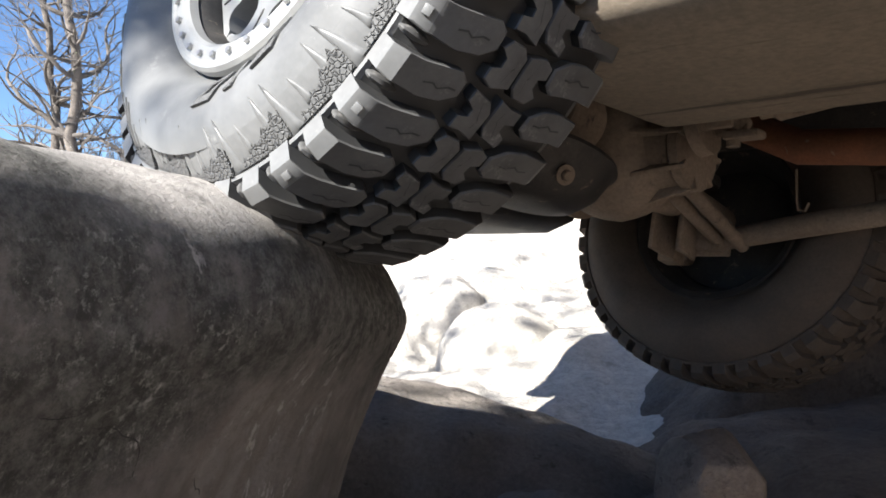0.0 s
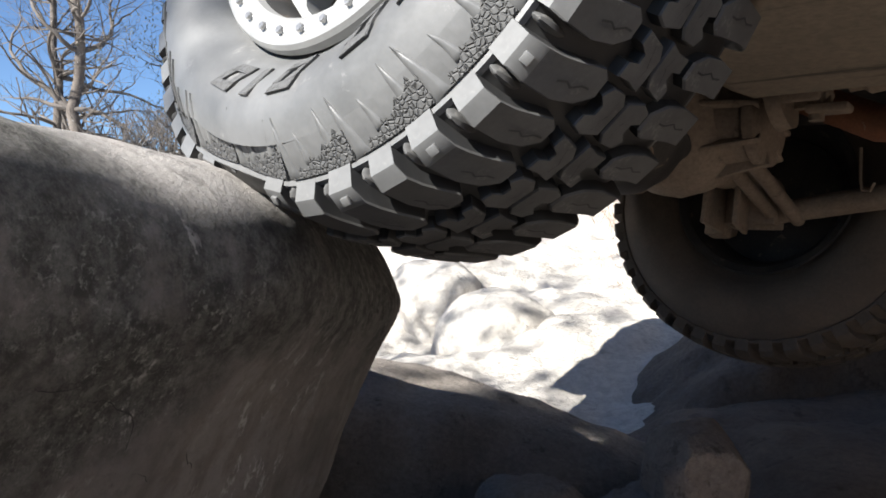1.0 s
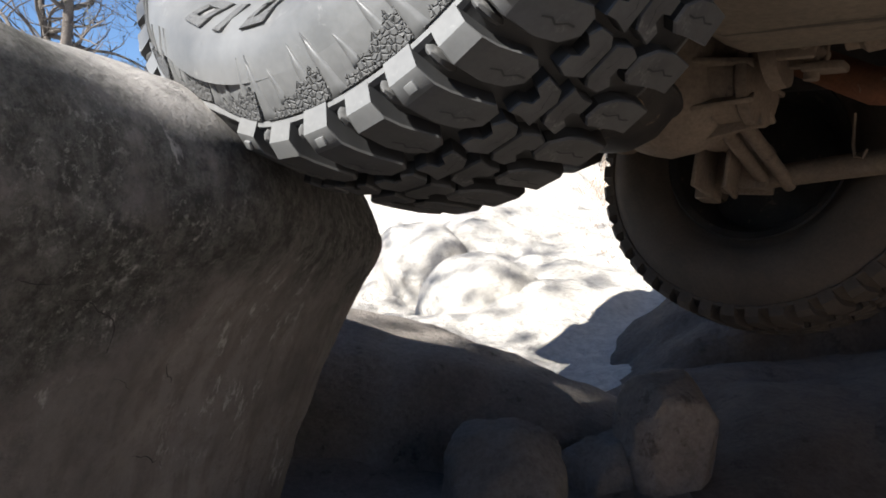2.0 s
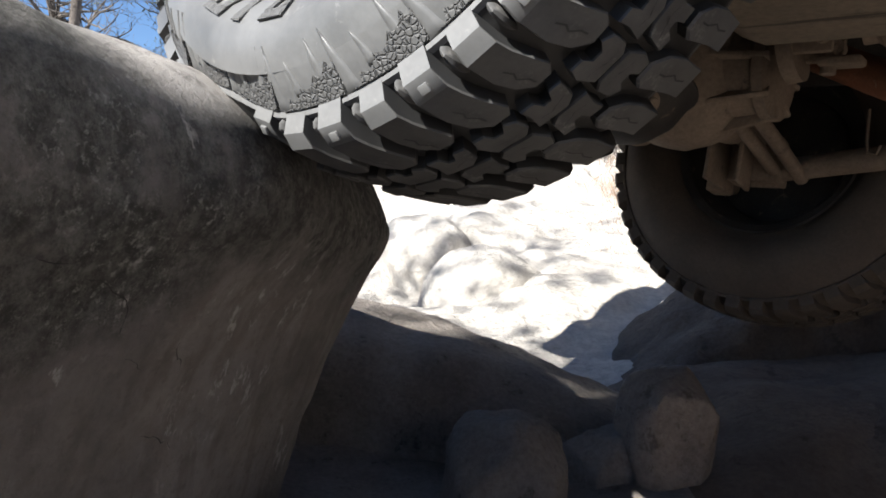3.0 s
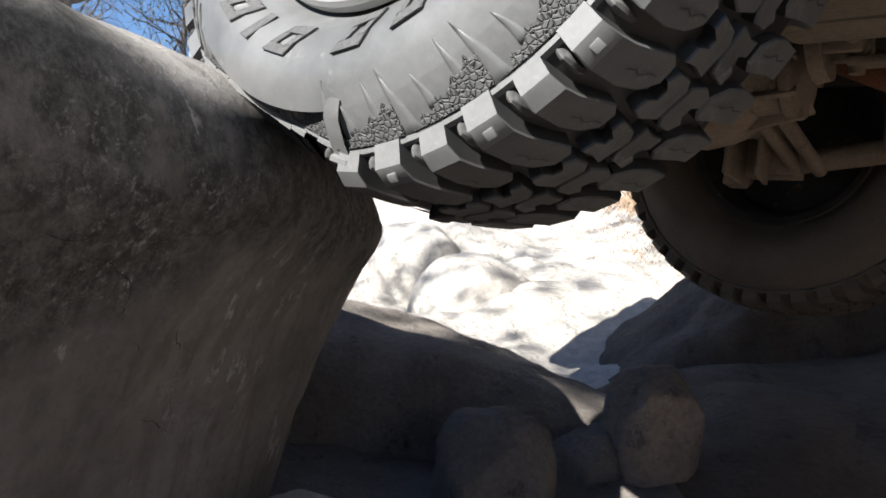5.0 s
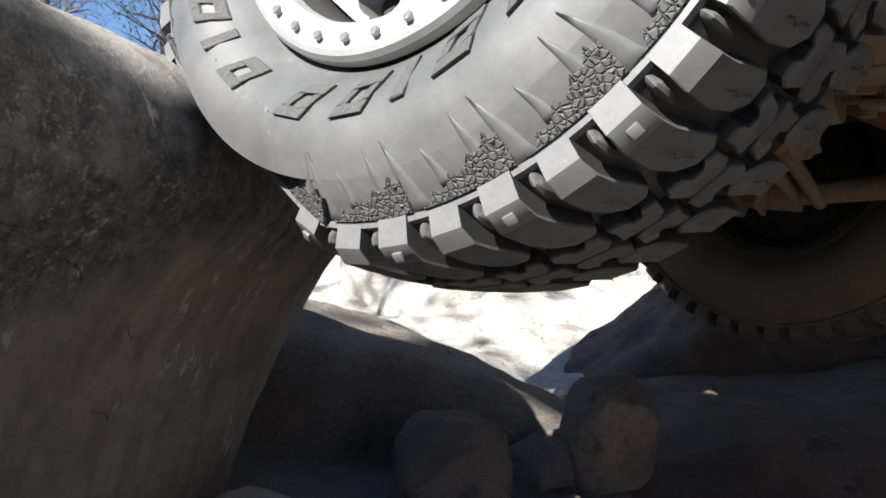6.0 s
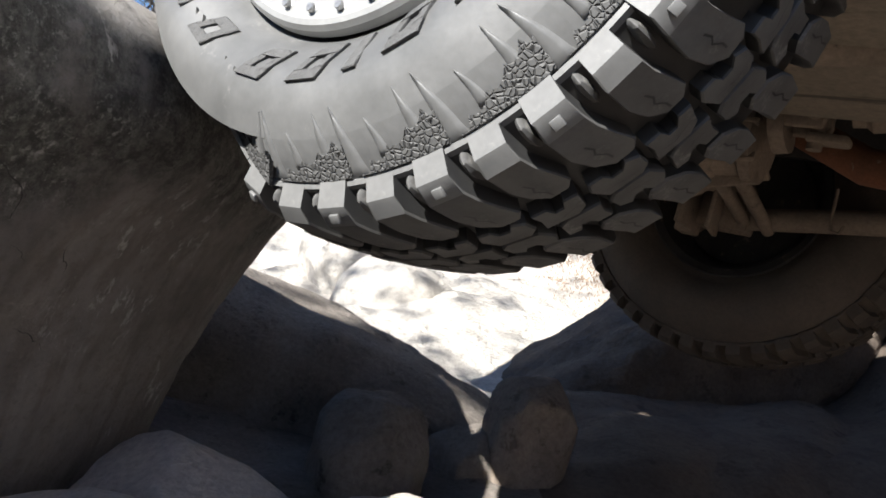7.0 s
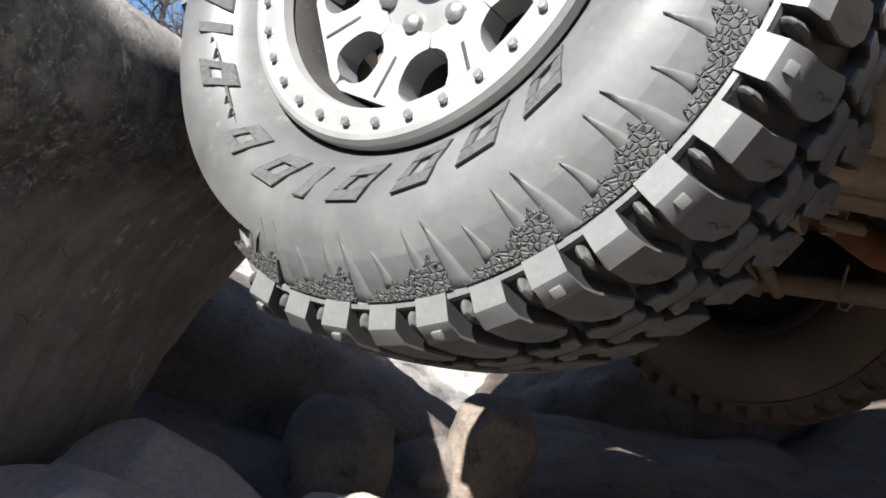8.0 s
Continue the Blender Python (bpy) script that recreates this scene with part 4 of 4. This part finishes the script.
def dead_tree(base, height, seed, label, leaves=0, lean=(0, 0), name="dead_tree", group="dead trees on the rim"):
    rng = random.Random(seed)
    root = tagged(new(name), label, "tree", group)
    root.location = base
    trunk, crown, tips = bmesh.new(), bmesh.new(), []
    pts, rad, n, p = [], [], 14, Vector((0, 0, -0.4))
    for k in range(n + 1):
        pts.append(p.copy())
        rad.append(0.068 * height / 4 * (1 - 0.75 * k / n))
        p = p + Vector((lean[0] + rng.uniform(-0.22, 0.22), lean[1] + rng.uniform(-0.22, 0.22), 1)) * height / n
    add_tube(trunk, pts, rad, 10, False)
    for k in range(40):
        i = rng.randint(2, n)
        a = rng.uniform(0, 2 * math.pi)
        grow(crown, rng, pts[i], (math.cos(a), math.sin(a), rng.uniform(-0.1, 0.9)), height * rng.uniform(0.16, 0.36) * (1.15 - 0.6 * i / n), max(rad[i] * rng.uniform(0.3, 0.6), 0.01), 2, tips, 0.7, (3, 6))
    part("trunk", trunk, BARK, root, smooth=60)
    part("crown", crown, TWIG, root, "bare grey twisted branches", smooth=60)
    if leaves:
        lf = bmesh.new()
        for q in tips:
            if rng.random() < 0.5:
                for k in range(leaves):
                    c = q + Vector((rng.gauss(0, 0.07), rng.gauss(0, 0.07), rng.gauss(0, 0.06)))
                    u = Vector((rng.uniform(-1, 1), rng.uniform(-1, 1), rng.uniform(-1, 1))).normalized() * 0.03
                    w = u.orthogonal().normalized() * 0.008
                    lf.faces.new([lf.verts.new(c - u), lf.verts.new(c + w), lf.verts.new(c + u), lf.verts.new(c - w)])
        part("foliage", lf, SAGE, root, "sparse dry grey-green foliage", smooth=0)
    return root


def leafy(root, seed, count, spread, centre):
    rng = random.Random(seed)
    lf = bmesh.new()
    for k in range(count):
        c0 = Vector(centre) + Vector((rng.gauss(0, spread[0]), rng.gauss(0, spread[1]), rng.gauss(0, spread[2])))
        for j in range(26):
            c = c0 + Vector((rng.gauss(0, 0.16), rng.gauss(0, 0.16), rng.gauss(0, 0.10)))
            u = Vector((rng.uniform(-1, 1), rng.uniform(-1, 1), rng.uniform(-0.5, 0.8))).normalized() * 0.075
            w = u.orthogonal().normalized() * 0.018
            lf.faces.new([lf.verts.new(c - u), lf.verts.new(c + w), lf.verts.new(c + u), lf.verts.new(c - w)])
    part("foliage", lf, SAGE, root, "clumps of grey-green needles", smooth=0)


for x, y, h, seed, leaves, lean, words in (
    (-4.55, 9.6, 5.2, 4, 0, (-0.02, 0), "grey dead pine with bare twisted branches"),
    (-4.95, 9.9, 4.4, 9, 0, (-0.05, 0), "leaning grey dead pine with long crooked branches"),
    (-3.7, 10.6, 3.4, 15, 5, (0.02, 0), "half-dead shrubby tree with sparse grey-green foliage"),
    (-3.0, 9.8, 2.7, 22, 0, (0.02, 0), "small bare grey tree behind the boulder"),
):
    dead_tree((x, y, ground_height(x, y)), h, seed, words, leaves, lean)


# out of view; its needles are placed to throw dappled shade on the slope
pine = dead_tree((-4.7, -1.1, ground_height(-4.7, -1.1)), 6.2, 31, "unseen living pine added on the bank to dapple the slope", name="pine_tree", group="")
leafy(pine, 32, 30, (0.9, 0.9, 0.9), (0.1, 0.0, 4.9))


def slim_pine(base, limbs, label):
    """A slender pine: one straight trunk, a limb to each tuft of needles."""
    root = tagged(new("pine_tree"), label, "tree")
    root.location = base
    trunk = tube([(0, 0, -0.3), (0.03, 0.02, 1.2), (0.0, 0.05, 2.6), (0.05, 0.06, 3.9)], [0.055, 0.045, 0.034, 0.012], 10)
    part("trunk", trunk, BARK, root, smooth=60)
    for k, (x, y, z, wide, count) in enumerate(limbs):
        tip = Vector((x, y, z)) - root.location
        part("limb", tube([(0.01, 0.04, tip.z - 0.35), (tip.x * 0.5, tip.y * 0.5, tip.z - 0.12), tip], [0.02, 0.014, 0.005], 6), BARK, root, smooth=60)
        leafy(root, 40 + k, count, (wide, wide, wide * 0.8), tip)
    return root


# added out of view: the tuft stands sunward of the tyre to shade it
slim_pine((-5.0, -2.75, ground_height(-5.0, -2.75)), [(-4.70, -2.76, 5.47, 0.10, 10)], "unseen slender pine whose tuft is placed to shade the tyre")


def brush(name, spots, label, seed, height, mat, sprigs=60):
    rng = random.Random(seed)
    bm = bmesh.new()
    for x, y in spots:
        for k in range(sprigs):
            bx, by = x + rng.gauss(0, 0.18), y + rng.gauss(0, 0.18)
            b = Vector((bx, by, ground_height(bx, by) - 0.02))
            d = Vector((rng.uniform(-0.6, 0.6), rng.uniform(-0.6, 0.6), 1))
            m = b + d * height * rng.uniform(0.2, 0.5)
            e = m + (d + Vector((rng.uniform(-0.7, 0.7), rng.uniform(-0.7, 0.7), -0.2))) * height * 0.5
            add_tube(bm, [b, m, e], [0.008 * height ** 0.5, 0.006 * height ** 0.5, 0.003], 3, False)
    return tagged(part(name, bm, mat, smooth=0), label, "brush", kind="stuff")


brush("dry_brush", [(1.12 + 0.24 * k, 6.2 + 0.2 * (k % 3)) for k in range(9)], "dry dark brush along the top of the slope", 3, 0.34, BARK, 150)
brush("dry_brush", [(-3.9 + 0.32 * k, 9.2 + 0.25 * (k % 3)) for k in range(8)], "tangled grey brush at the foot of the dead trees", 8, 1.0, TWIG, 70)
brush("dry_grass", [(1.55 + 0.2 * (k % 3), 5.0 + 0.25 * (k // 3)) for k in range(6)], "dry straw-coloured grass tufts on the slope", 5, 0.15, STRAW, 260)
brush("leaf_litter", [(1.34 + 0.16 * (k % 3), 3.98 + 0.17 * (k // 3)) for k in range(12)], "sparse brown litter and dry stems lying on the slope", 6, 0.045, STRAW, 130)


# ---- what moves ----
def motions():
    rows = vehicle_poses()
    walk(vehicle, [(t, body) for t, body, _, _, _ in rows])
    walk(axle, [(t, rel) for t, _, rel, _, _ in rows])
    walk(near_wheel, [(t, near) for t, _, _, near, _ in rows])
    walk(far_wheel, [(t, far) for t, _, _, _, far in rows])
    # the belt yields where the boulder presses on it
    spins = [(w[0], w[-1]) for w in WHEEL]
    for ob, d, sink in SOFT:
        if any(dent(d + spin, t) > 0.0004 for t, spin in spins):
            walk(ob, [(t, pressed(d, spin, t, sink)) for t, spin in spins])


motions()
